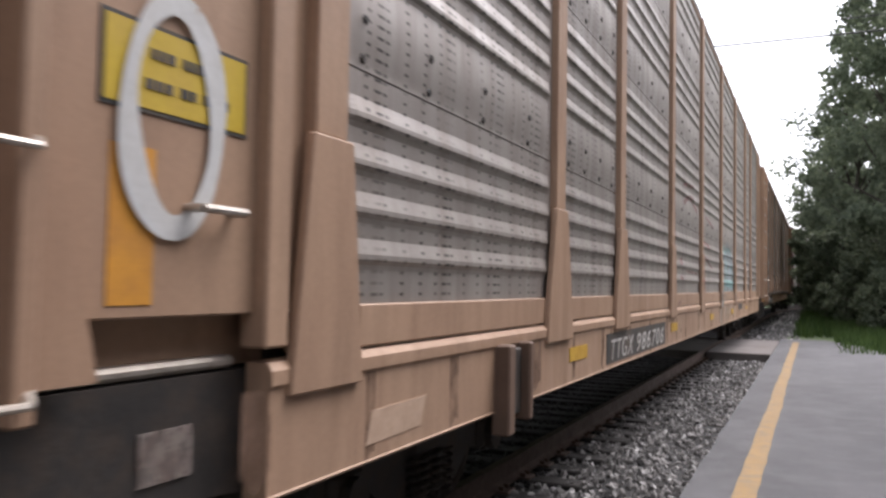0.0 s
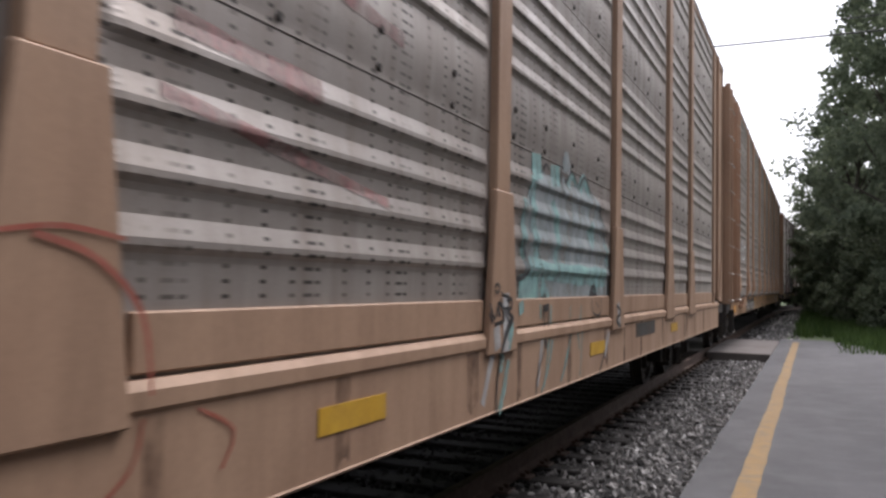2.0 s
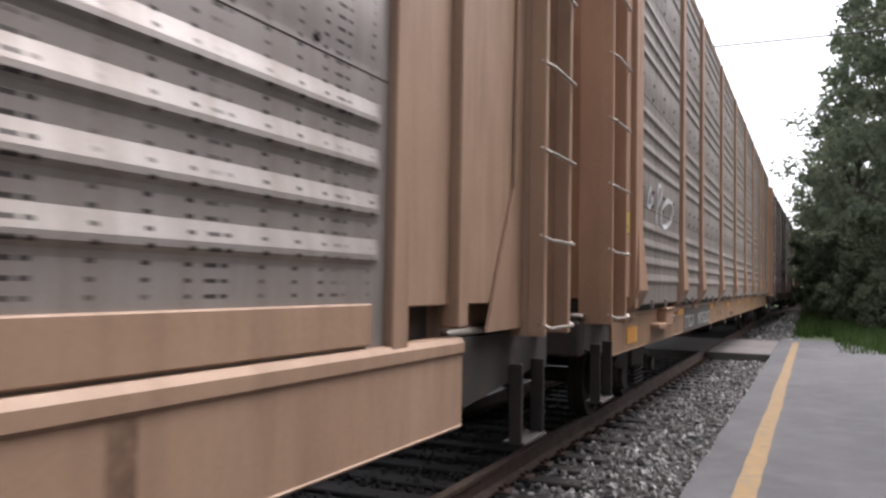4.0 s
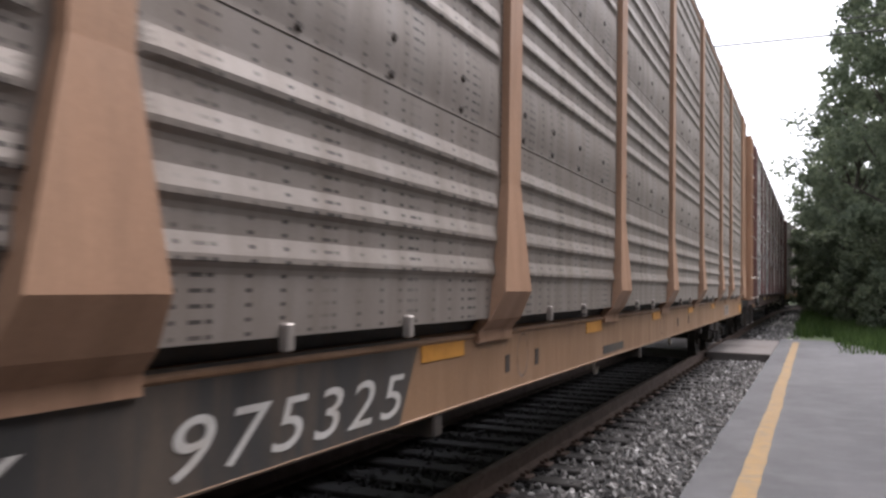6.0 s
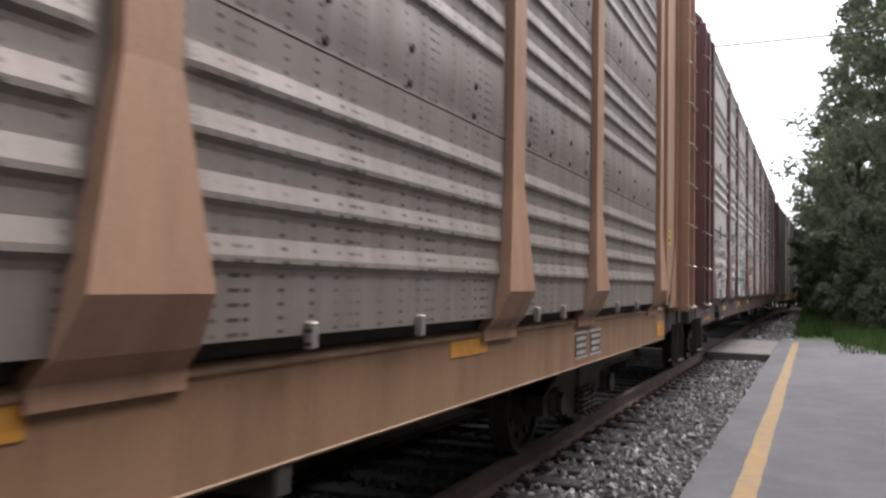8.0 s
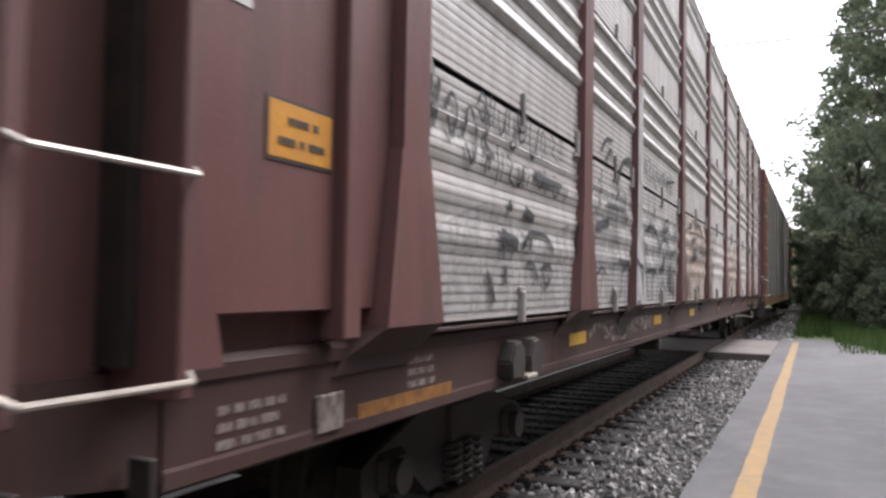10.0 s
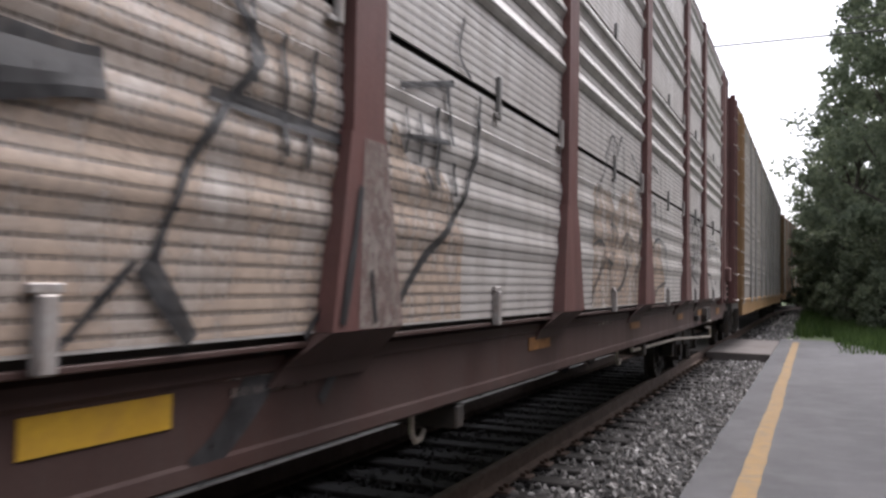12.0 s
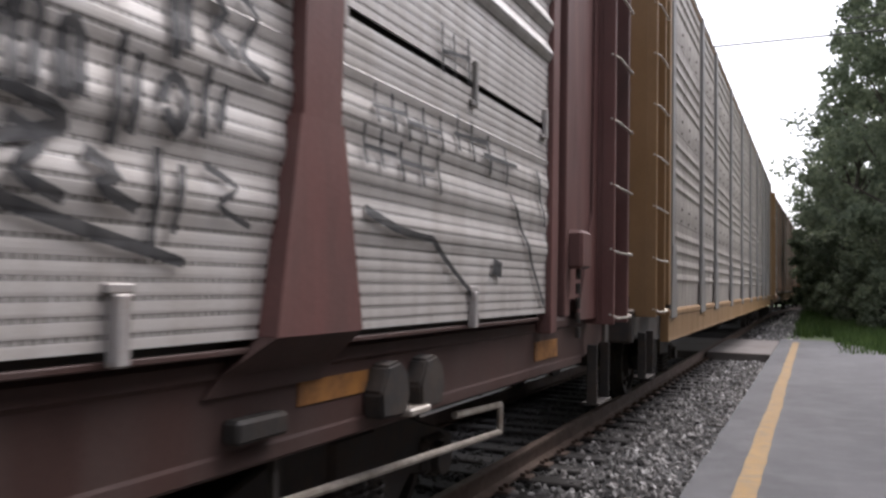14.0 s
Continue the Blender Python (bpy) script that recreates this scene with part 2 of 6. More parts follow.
def part(name, bm, material, parent=None, label="", smooth=False):
    me = bpy.data.meshes.new(name)
    bm.to_mesh(me)
    bm.free()
    return link_mesh(name, me, material, parent, label, smooth)


def add_box(bm, lo, hi, bevel=0.0, turn=None):
    lo, hi = Vector(lo), Vector(hi)
    m = Matrix.Translation((lo + hi) / 2)
    if turn:
        m = m @ turn
    got = bmesh.ops.create_cube(bm, size=1, matrix=m @ Matrix.Diagonal((*(hi - lo), 1)))
    if bevel:
        edges = list({e for v in got["verts"] for e in v.link_edges})
        bmesh.ops.bevel(bm, geom=edges, offset=bevel, segments=1, affect="EDGES")
    return bm


def box(lo, hi, bevel=0.0):
    return add_box(bmesh.new(), lo, hi, bevel)


def add_rod(bm, a, b, r, sides=8, r2=None):
    a, b = Vector(a), Vector(b)
    q = (b - a).to_track_quat("Z", "Y").to_matrix().to_4x4()
    bmesh.ops.create_cone(bm, cap_ends=True, segments=sides, radius1=r, radius2=r if r2 is None else r2,
                          depth=(b - a).length, matrix=Matrix.Translation((a + b) / 2) @ q)
    return bm


def add_tube(bm, pts, r, sides=8):
    for a, b in zip(pts, pts[1:]):
        add_rod(bm, a, b, r, sides)
    return bm


def prism(outline, y0, y1, bevel=0.0):
    """A profile of (x, z) swept along y."""
    bm = bmesh.new()
    add_prism(bm, outline, y0, y1)
    if bevel:
        bmesh.ops.bevel(bm, geom=list(bm.edges), offset=bevel, segments=1, affect="EDGES")
    return bm


def add_prism(bm, outline, y0, y1):
    a = [bm.verts.new((x, y0, z)) for x, z in outline]
    b = [bm.verts.new((x, y1, z)) for x, z in outline]
    n = len(outline)
    for i in range(n):
        bm.faces.new((a[i], a[(i + 1) % n], b[(i + 1) % n], b[i]))
    bm.faces.new(a[::-1])
    bm.faces.new(b)
    bmesh.ops.recalc_face_normals(bm, faces=bm.faces[:])
    return bm


def add_plate(bm, outline, x0, x1):
    """An outline of (y, z) given a thickness from x0 to x1."""
    a = [bm.verts.new((x0, y, z)) for y, z in outline]
    b = [bm.verts.new((x1, y, z)) for y, z in outline]
    n = len(outline)
    for i in range(n):
        bm.faces.new((a[i], a[(i + 1) % n], b[(i + 1) % n], b[i]))
    bm.faces.new(a[::-1])
    bm.faces.new(b)
    bmesh.ops.recalc_face_normals(bm, faces=bm.faces[:])
    return bm


def lettering(text, height, shear=0.0, spacing=1.0):
    cu = bpy.data.curves.new("lettering", "FONT")
    cu.body, cu.size, cu.shear, cu.space_character = text, height / 0.69, shear, spacing
    cu.extrude = 0.0015
    ob = bpy.data.objects.new("lettering", cu)
    scene.collection.objects.link(ob)
    bpy.context.view_layer.update()
    me = bpy.data.meshes.new_from_object(ob.evaluated_get(bpy.context.evaluated_depsgraph_get()))
    bpy.data.objects.remove(ob)
    return me


def words(name, text, height, x, y, z, material, parent, label="", shear=0.0, width=None, spacing=1.0):
    """Writing on a side that faces +x, reading towards +y, from (y, z)."""
    me = lettering(text, height, shear, spacing)
    xs = [v.co.x for v in me.vertices]
    k = (width / (max(xs) - min(xs))) if width else 1.0
    m = Matrix(((0, 0, 1, x), (k, 0, 0, y), (0, 1, 0, z), (0, 0, 0, 1)))
    me.transform(m)
    me.materials.clear()
    return link_mesh(name, me, material, parent, label)


# ---------------------------------------------------------------- sheets and spray paint
def wave_coarse(z, z0, z1, flat=0.385):
    """Outward relief of the coarse sheet: a slightly bellied foot, then four narrow rounded ridges standing proud."""
    h = z - z0 - flat
    if h < 0:
        return 0.010 * math.sin(math.pi * max(0.0, min(1.0, (h + 0.36) / 0.34))) if z0 > 1.5 and h > -0.36 else 0.0
    if h > 4 * 0.1755:
        return 0.0
    t = (h / 0.1755) % 1.0
    if t > 0.60:
        return 0.0
    return 0.018 * (t / 0.16 if t < 0.16 else 1 if t < 0.24 else (0.60 - t) / 0.36)


def sheet_levels(z0, z1, fine):
    step = 0.012 if fine else 0.0195
    n = max(2, int(round((z1 - z0) / step)))
    return [z0 + (z1 - z0) * i / n for i in range(n + 1)]


def sheet_mesh(name, length, z0, z1, wave, fine, material, flat=0.385):
    """A pressed sheet, its face at x = 0, its foot at z = 0; the ridges die out before the posts."""
    zs = sheet_levels(z0, z1, fine)
    ys = [(0, 0.0), (0.07, 0.0), (0.10, 0.55), (0.15, 1.0), (length - 0.15, 1.0), (length - 0.10, 0.55), (length - 0.07, 0.0), (length, 0.0)]
    if fine:
        ys = [(0, 1.0), (length, 1.0)]
    bm = bmesh.new()
    for back in (0.0, -0.010):
        rows = [[bm.verts.new((wave(z, z0, z1, flat) * k + back, y, z - z0)) for z in zs] for y, k in ys]
        for p, q in zip(rows, rows[1:]):
            for i in range(len(zs) - 1):
                bm.faces.new((p[i], q[i], q[i + 1], p[i + 1]) if back == 0 else (p[i + 1], q[i + 1], q[i], p[i]))
        if back == 0:
            front = rows
    for k in (0, -1):
        for p, q, r, s in zip(front, front[1:], rows, rows[1:]):
            bm.faces.new((p[k], r[k], s[k], q[k]))
    bmesh.ops.recalc_face_normals(bm, faces=bm.faces[:])
    for f in bm.faces:
        f.smooth = False
    me = bpy.data.meshes.new(name)
    bm.to_mesh(me)
    bm.free()
    me.materials.append(material)
    return me


def stroke(bm, pts, width, relief, x=0.0, close=False):
    """A band of spray paint along points (y, z), lying on the relief of the sheet."""
    pts = [Vector(p) for p in pts]
    if close:
        pts.append(pts[0])
    smooth = []
    for i in range(len(pts) - 1):
        a, b, c, d = pts[max(i - 1, 0)], pts[i], pts[i + 1], pts[min(i + 2, len(pts) - 1)]
        n = max(2, int((c - b).length / 0.03))
        for k in range(n):
            t = k / n
            smooth.append(0.5 * ((2 * b) + (c - a) * t + (2 * a - 5 * b + 4 * c - d) * t * t + (3 * b - a - 3 * c + d) * t ** 3))
    smooth.append(pts[-1])
    rows = []
    for i, p in enumerate(smooth):
        t = smooth[min(i + 1, len(smooth) - 1)] - smooth[max(i - 1, 0)]
        if t.length < 1e-6:
            continue
        nrm = Vector((-t.y, t.x)).normalized()
        w = width * (0.8 + 0.4 * noise.noise((p.x * 3, p.y * 3, 0.3)))
        m = 5
        row = []
        for k in range(m + 1):
            q = p + nrm * w * (k / m - 0.5)
            row.append(bm.verts.new((x + relief(q.y) + 0.004, q.x, q.y)))
        rows.append(row)
    for r, s in zip(rows, rows[1:]):
        for k in range(len(r) - 1):
            bm.faces.new((r[k], s[k], s[k + 1], r[k + 1]))
    return bm


def patch(bm, y0, y1, top, foot, relief, x=0.0, step=0.05):
    """A filled area of paint between foot(y) and top(y), lying on the relief."""
    n = max(2, int((y1 - y0) / step))
    prev = None
    for i in range(n + 1):
        y = y0 + (y1 - y0) * i / n
        a, b = foot(y), top(y)
        m = max(2, int((max(top((y0 + y1) / 2) - foot((y0 + y1) / 2), 0.1)) / 0.0058))
        col = [bm.verts.new((x + relief(a + (b - a) * k / m) + 0.0035, y, a + (b - a) * k / m)) for k in range(m + 1)]
        if prev:
            for k in range(m):
                bm.faces.new((prev[k], col[k], col[k + 1], prev[k + 1]))
        prev = col
    return bm


# ---------------------------------------------------------------- ground, track, platform
def ground():
    bm = bmesh.new()
    xs = [-1200, -300, -60, -20, -9, -6.2, -5.0, 4.5, 9, 20, 60, 300, 1200]
    ys = [-1200, -200, -40, -8, 0, 8, 18, 28, 40, 60, 90, 140, 300, 1200]
    grid = []
    for y in ys:
        row = []
        for x in xs:
            z = -0.34
            if x > 4 and y > 26:
                z = -0.25 + 0.03 * min(x, 60)
            # far bank, added to keep low light from passing under the cars
            if x < -8:
                z = 2.2
            if abs(x) > 50 or y > 100:
                z = 2.2 if x < 0 else 1.2
            row.append(bm.verts.new((x, y, z)))
        grid.append(row)
    for a, b in zip(grid, grid[1:]):
        for i in range(len(xs) - 1):
            bm.faces.new((a[i], a[i + 1], b[i + 1], b[i]))
    ob = part("ground", bm, GRASSGROUND)
    tagged(ob, "dark green grassy ground beyond the track", "ground", kind="structure")


def ballast_height(side):
    """Height of the bed at a distance right of the track centre."""
    a = abs(side)
    if a < 1.35:
        return -0.215
    if a < 2.0:
        return -0.20
    return -0.20 - 0.08 * (a - 2.0)


def track():
    root = tagged(new("railway_track"), "rusty rails on dark timber ties in grey ballast", "railway track", kind="structure")
    stations = [-12 + 2 * i for i in range(30)] + [50 + 3 * i for i in range(25)]
    bm = bmesh.new()
    prof = [(-3.2, -0.36), (-2.2, -0.24), (-1.35, -0.22), (-1.2, -0.215), (1.2, -0.215), (1.35, -0.215), (1.75, -0.2), (2.16, -0.2)]
    rows = []
    for s in stations:
        rows.append([bm.verts.new(rail_point(s, x)[0] + Vector((0, 0, z))) for x, z in prof])
    for a, b in zip(rows, rows[1:]):
        for i in range(len(prof) - 1):
            bm.faces.new((a[i], a[i + 1], b[i + 1], b[i]))
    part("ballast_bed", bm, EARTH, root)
    head = [(-0.075, -0.175), (0.075, -0.175), (0.075, -0.16), (0.012, -0.14), (0.012, -0.045), (0.037, -0.035), (0.037, -0.004), (0.03, 0),
            (-0.03, 0), (-0.037, -0.004), (-0.037, -0.035), (-0.012, -0.045), (-0.012, -0.14), (-0.075, -0.16)]
    for side in (-0.755, 0.755):
        bm = bmesh.new()
        rows = [[bm.verts.new(rail_point(s, side + x)[0] + Vector((0, 0, z))) for x, z in head] for s in stations]
        n = len(head)
        for a, b in zip(rows, rows[1:]):
            for i in range(n):
                bm.faces.new((a[i], a[(i + 1) % n], b[(i + 1) % n], b[i]))
        bmesh.ops.recalc_face_normals(bm, faces=bm.faces[:])
        part("rail", bm, RAILTOP, root)
    tie = bpy.data.meshes.new("tie")
    bm = box((-1.3, -0.115, -0.34), (1.3, 0.115, -0.176), 0.012)
    bm.to_mesh(tie)
    bm.free()
    plate = bpy.data.meshes.new("tie_plate")
    bm = box((-0.11, -0.09, -0.176), (0.17, 0.09, -0.158), 0.004)
    for y in (-0.055, 0.055):
        add_box(bm, (0.085, y - 0.012, -0.158), (0.125, y + 0.012, -0.128))
    bm.to_mesh(plate)
    bm.free()
    rng = random.Random(4)
    s = -3.0
    while s < 60:
        p, h = rail_point(s)
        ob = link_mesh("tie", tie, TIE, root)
        ob.matrix_basis = pose(p.x + rng.uniform(-0.04, 0.04), p.y, rng.uniform(-0.012, 0.006), 0, 0, h + rng.uniform(-1, 1))
        if -1 < s < 22:
            q = link_mesh("tie_plate", plate, RAILTOP, root)
            q.matrix_basis = pose(p.x + 0.755, p.y, 0)
        s += 0.5 + rng.uniform(-0.02, 0.02)


def stones(name, count, area, size, seed, label, material=None):
    """Loose crushed stones as one mesh; area gives s range and side range."""
    rng = np.random.default_rng(seed)
    base = np.array([(1, 0, 0), (-1, 0, 0), (0, 1, 0), (0, -1, 0), (0, 0, 1), (0, 0, -1), (.6, .6, .5), (-.6, .55, .5), (.55, -.6, .5), (-.55, -.6, .55)], float)
    bm = bmesh.new()
    for b in base:
        bm.verts.new(b)
    bmesh.ops.convex_hull(bm, input=bm.verts[:])
    bm.verts.ensure_lookup_table()
    bm.verts.index_update()
    core = np.array([v.co[:] for v in bm.verts])
    faces = np.array([[v.index for v in f.verts] for f in bm.faces if len(f.verts) == 3])
    bm.free()
    (s0, s1), (a0, a1) = area
    allv, allf = [], []
    for i in range(count):
        s = s0 + (s1 - s0) * rng.random() ** 1.35
        side = a0 + (a1 - a0) * rng.random()
        p, _ = rail_point(s, side)
        q = np.array(Euler(rng.random(3) * 6.28).to_matrix())
        k = size * (0.55 + 0.9 * rng.random() ** 1.7)
        v = (core * (1 + 0.5 * (rng.random((len(core), 1)) - 0.5)) * np.array([1, 0.75, 0.6])) @ q.T * k
        v += np.array([p.x, p.y, ballast_height(side) + k * (0.1 + 0.5 * rng.random())])
        allf.append(faces + len(core) * i)
        allv.append(v)
    me = bpy.data.meshes.new(name)
    me.from_pydata(np.concatenate(allv).tolist(), [], np.concatenate(allf).tolist())
    ob = link_mesh(name, me, material or STONE)
    tagged(ob, label, "gravel", kind="stuff")


def platform():
    edge = -0.845
    bm = bmesh.new()
    ys = [-14 + 0.5 * i for i in range(80)]
    rng = random.Random(2)
    far = 24.9
    ys = [y for y in ys if y < far] + [far]
    wob = [rng.uniform(-0.012, 0.012) for _ in ys]
    top, low = [], []
    xs = [0, 0.1, 0.3, 0.5, 0.7, 0.85, 1.0]

    def width(y):
        if y < 17:
            return 3.3
        if y < 20.8:
            return 3.3 - 0.95 * ((y - 17) / 3.8) ** 2
        return 2.35 - 1.0 * ((y - 20.8) / 4.1) ** 1.6
    for y, w in zip(ys, wob):
        row = []
        for i, x in enumerate(xs):
            zz = -0.02 if i == 0 else -0.03 if i == len(xs) - 1 else 0.0
            row.append(bm.verts.new((edge + x * width(y) + (w if i == 0 else 0), y, zz)))
        top.append(row)
        low.append(bm.verts.new((edge + w - 0.03, y, -0.45)))
    for j in range(len(ys) - 1):
        for i in range(len(xs) - 1):
            bm.faces.new((top[j][i], top[j][i + 1], top[j + 1][i + 1], top[j + 1][i]))
        bm.faces.new((low[j], top[j][0], top[j + 1][0], low[j + 1]))
        p, q = top[j][-1], top[j + 1][-1]
        bm.faces.new((p, bm.verts.new((p.co.x + 0.02, p.co.y, -0.45)), bm.verts.new((q.co.x + 0.02, q.co.y, -0.45)), q))
    end = [bm.verts.new((v.co.x, far, -0.45)) for v in top[-1]]
    for i in range(len(xs) - 1):
        bm.faces.new((top[-1][i], top[-1][i + 1], end[i + 1], end[i]))
    bmesh.ops.recalc_face_normals(bm, faces=bm.faces[:])
    ob = part("pavement", bm, ASPHALT)
    tagged(ob, "pale worn asphalt platform beside the track", "platform", kind="structure")
    bm = bmesh.new()
    prev = None
    for i in range(140):
        y = -13 + i * 0.262
        c = -0.432 + 0.012 * noise.noise((0.3, y * 0.5, 0))
        w = 0.078 + 0.010 * noise.noise((4.3, y * 2.3, 0))
        cur = [bm.verts.new((c - w + 0.012 * noise.noise((1, y * 6, 2)), y, 0.004)), bm.verts.new((c + w + 0.012 * noise.noise((7, y * 6, 2)), y, 0.004))]
        if prev:
            bm.faces.new((prev[0], prev[1], cur[1], cur[0]))
        prev = cur
    ob = part("safety_line", bm, LINE)
    tagged(ob, "worn yellow safety line painted on the platform asphalt", "painted line", kind="structure")
    # the level crossing: concrete slabs between and beside the rails
    root = tagged(new("level_crossing"), "concrete slab level crossing over the track", "level crossing", kind="structure")
    for lo, hi in ((-0.70 + TRACK_X, 0.70 + TRACK_X), (0.83 + TRACK_X, edge - 0.01), (TRACK_X - 2.4, TRACK_X - 0.83)):
        for k in range(2):
            y0 = 19.0 + k * 2.55
            bm = box((lo, y0, -0.2), (hi, y0 + 2.52, -0.012), 0.015)
            part("slab", bm, CONCRETE, root)


# ---------------------------------------------------------------- railcars
CAR = 28.3
POSTS_A = (2.37, 5.15, 7.05, 9.84, 12.62, 15.42, 18.22, 20.97, 22.80, 25.60)
POSTS_B = (2.24, 5.10, 7.03, 9.89, 12.72, 15.52, 18.33, 21.10, 23.00, 25.80)
POSTS_C = (2.55, 5.36, 7.29, 10.14, 12.95, 15.74, 18.55, 21.33, 23.20, 25.95)
PANEL_X, FACE_X, LADDER_X = 1.475, 1.52, 1.62
INSET_X = 1.415      # sills of the cars whose sides overhang
EAVE = 5.45
TIERS_COARSE = (1.08, 2.205, 3.33, 4.455, EAVE)
TIERS_FINE = (1.23, 2.415, 3.545, 4.675, EAVE)


def slats(h):
    t = (h / 0.0465) % 1.0
    return -0.0012 * (0 if t < 0.6 else (t - 0.6) / 0.1 if t < 0.7 else 1 if t < 0.88 else (1 - t) / 0.12)


def fine_lower(z, z0, z1, flat=0.0):
    h = z - z0
    d = slats(h)
    if h < 0.3 or h > z1 - z0 - 0.18:
        return d
    return d + 0.013 * (0.5 - 0.5 * math.cos(2 * math.pi * (h - 0.3) / 0.2))


def fine_upper(z, z0, z1, flat=0.36):
    h = z - z0
    if h < flat:
        return slats(h)
    t = ((h - flat) / 0.1925) % 1.0
    return 0.0 if t > 0.8 else 0.016 * (1 - math.cos(2 * math.pi * t / 0.8))


SHEETS = {}


def sheet_for(kind, length, tier):
    key = (kind, round(length, 3), tier)
    if key not in SHEETS:
        if kind == "fine":
            z0, z1 = TIERS_FINE[tier], TIERS_FINE[tier + 1] - 0.035
            SHEETS[key] = sheet_mesh("side_panel", length, z0, z1, fine_upper if tier else fine_lower, True, SILVER)
        elif kind == "raised" and tier == 0:
            SHEETS[key] = sheet_mesh("side_panel", length, 1.228, TIERS_COARSE[1] - 0.008, wave_coarse, False, GALV_DULL, 0.205)
        else:
            z0, z1 = TIERS_COARSE[tier], TIERS_COARSE[tier + 1] - 0.008
            SHEETS[key] = sheet_mesh("side_panel", length, z0, z1, wave_coarse, False, GALV_DULL if kind == "raised" else GALV)
    return SHEETS[key]


def coarse_relief(z):
    for i, (z0, z1) in enumerate(zip(TIERS_COARSE, TIERS_COARSE[1:])):
        if z0 <= z < z1:
            return wave_coarse(z, z0, z1 - 0.008)
    return 0.0


def fine_relief(z):
    for i, (z0, z1) in enumerate(zip(TIERS_FINE, TIERS_FINE[1:])):
        if z0 <= z < z1:
            return (fine_upper if i else fine_lower)(z, z0, z1 - 0.035)
    return 0.0


def post_mesh(style, half=0.225):
    """An upright post, its centre at y = 0, with the gusset that widens towards the sill."""
    bm = bmesh.new()
    top = EAVE - 0.02
    if style == "plate":
        add_plate(bm, [(-0.10, 1.90), (0.10, 1.90), (0.10, top), (-0.10, top)], PANEL_X - 0.06, FACE_X)
        add_plate(bm, [(-half, 1.045), (half, 1.045), (half - 0.02, 1.20), (0.125, 1.90), (-0.125, 1.90), (-half + 0.02, 1.20)], FACE_X - 0.025, FACE_X + 0.012)
        add_plate(bm, [(-0.12, 1.17), (0.12, 1.17), (0.10, 1.90), (-0.10, 1.90)], PANEL_X - 0.06, FACE_X - 0.025)
        bmesh.ops.bevel(bm, geom=bm.edges[:], offset=0.006, segments=1, affect="EDGES")
        return bm
    if style == "folded":
        add_plate(bm, [(-0.10, 1.9), (0.10, 1.9), (0.10, top), (-0.10, top)], PANEL_X - 0.06, FACE_X)
        levels = [(1.95, 0.10, FACE_X + 0.002), (1.37, 0.215, FACE_X + 0.035), (1.22, 0.243, PANEL_X + 0.008), (1.16, 0.255, INSET_X + 0.012), (1.10, 0.255, INSET_X + 0.012)]
    else:
        add_plate(bm, [(-0.115, 1.9), (0.115, 1.9), (0.115, top), (-0.115, top)], PANEL_X - 0.06, FACE_X + 0.01)
        levels = [(1.945, 0.13, FACE_X + 0.012), (1.235, 0.255, FACE_X + 0.03)]
    rings = []
    for z, w, x in levels:
        back = min(PANEL_X - 0.06, x - 0.06)
        rings.append([bm.verts.new(c) for c in ((back, -w, z), (x, -w, z), (x, w, z), (back, w, z))])
    for a, b in zip(rings, rings[1:]):
        for i in range(4):
            bm.faces.new((a[i], a[(i + 1) % 4], b[(i + 1) % 4], b[i]))
    bm.faces.new(rings[0])
    bm.faces.new(rings[-1][::-1])
    bmesh.ops.recalc_face_normals(bm, faces=bm.faces[:])
    return bm


def knee_mesh():
    """The grimy, shade-darkened bracket under a flared gusset, leaning in to the sill."""
    bm = bmesh.new()
    rings = []
    for z, w0, w1, x in ((1.233, -0.255, 0.255, FACE_X + 0.022), (1.12, -0.36, 0.255, INSET_X + 0.012), (1.06, -0.42, 0.2, INSET_X + 0.004)):
        rings.append([bm.verts.new(c) for c in ((1.35, w0, z), (x, w0, z), (x, w1, z), (1.35, w1, z))])
    for a, b in zip(rings, rings[1:]):
        for i in range(4):
            bm.faces.new((a[i], a[(i + 1) % 4], b[(i + 1) % 4], b[i]))
    bm.faces.new(rings[0])
    bm.faces.new(rings[-1][::-1])
    bmesh.ops.recalc_face_normals(bm, faces=bm.faces[:])
    return bm


WHEELSETS = []


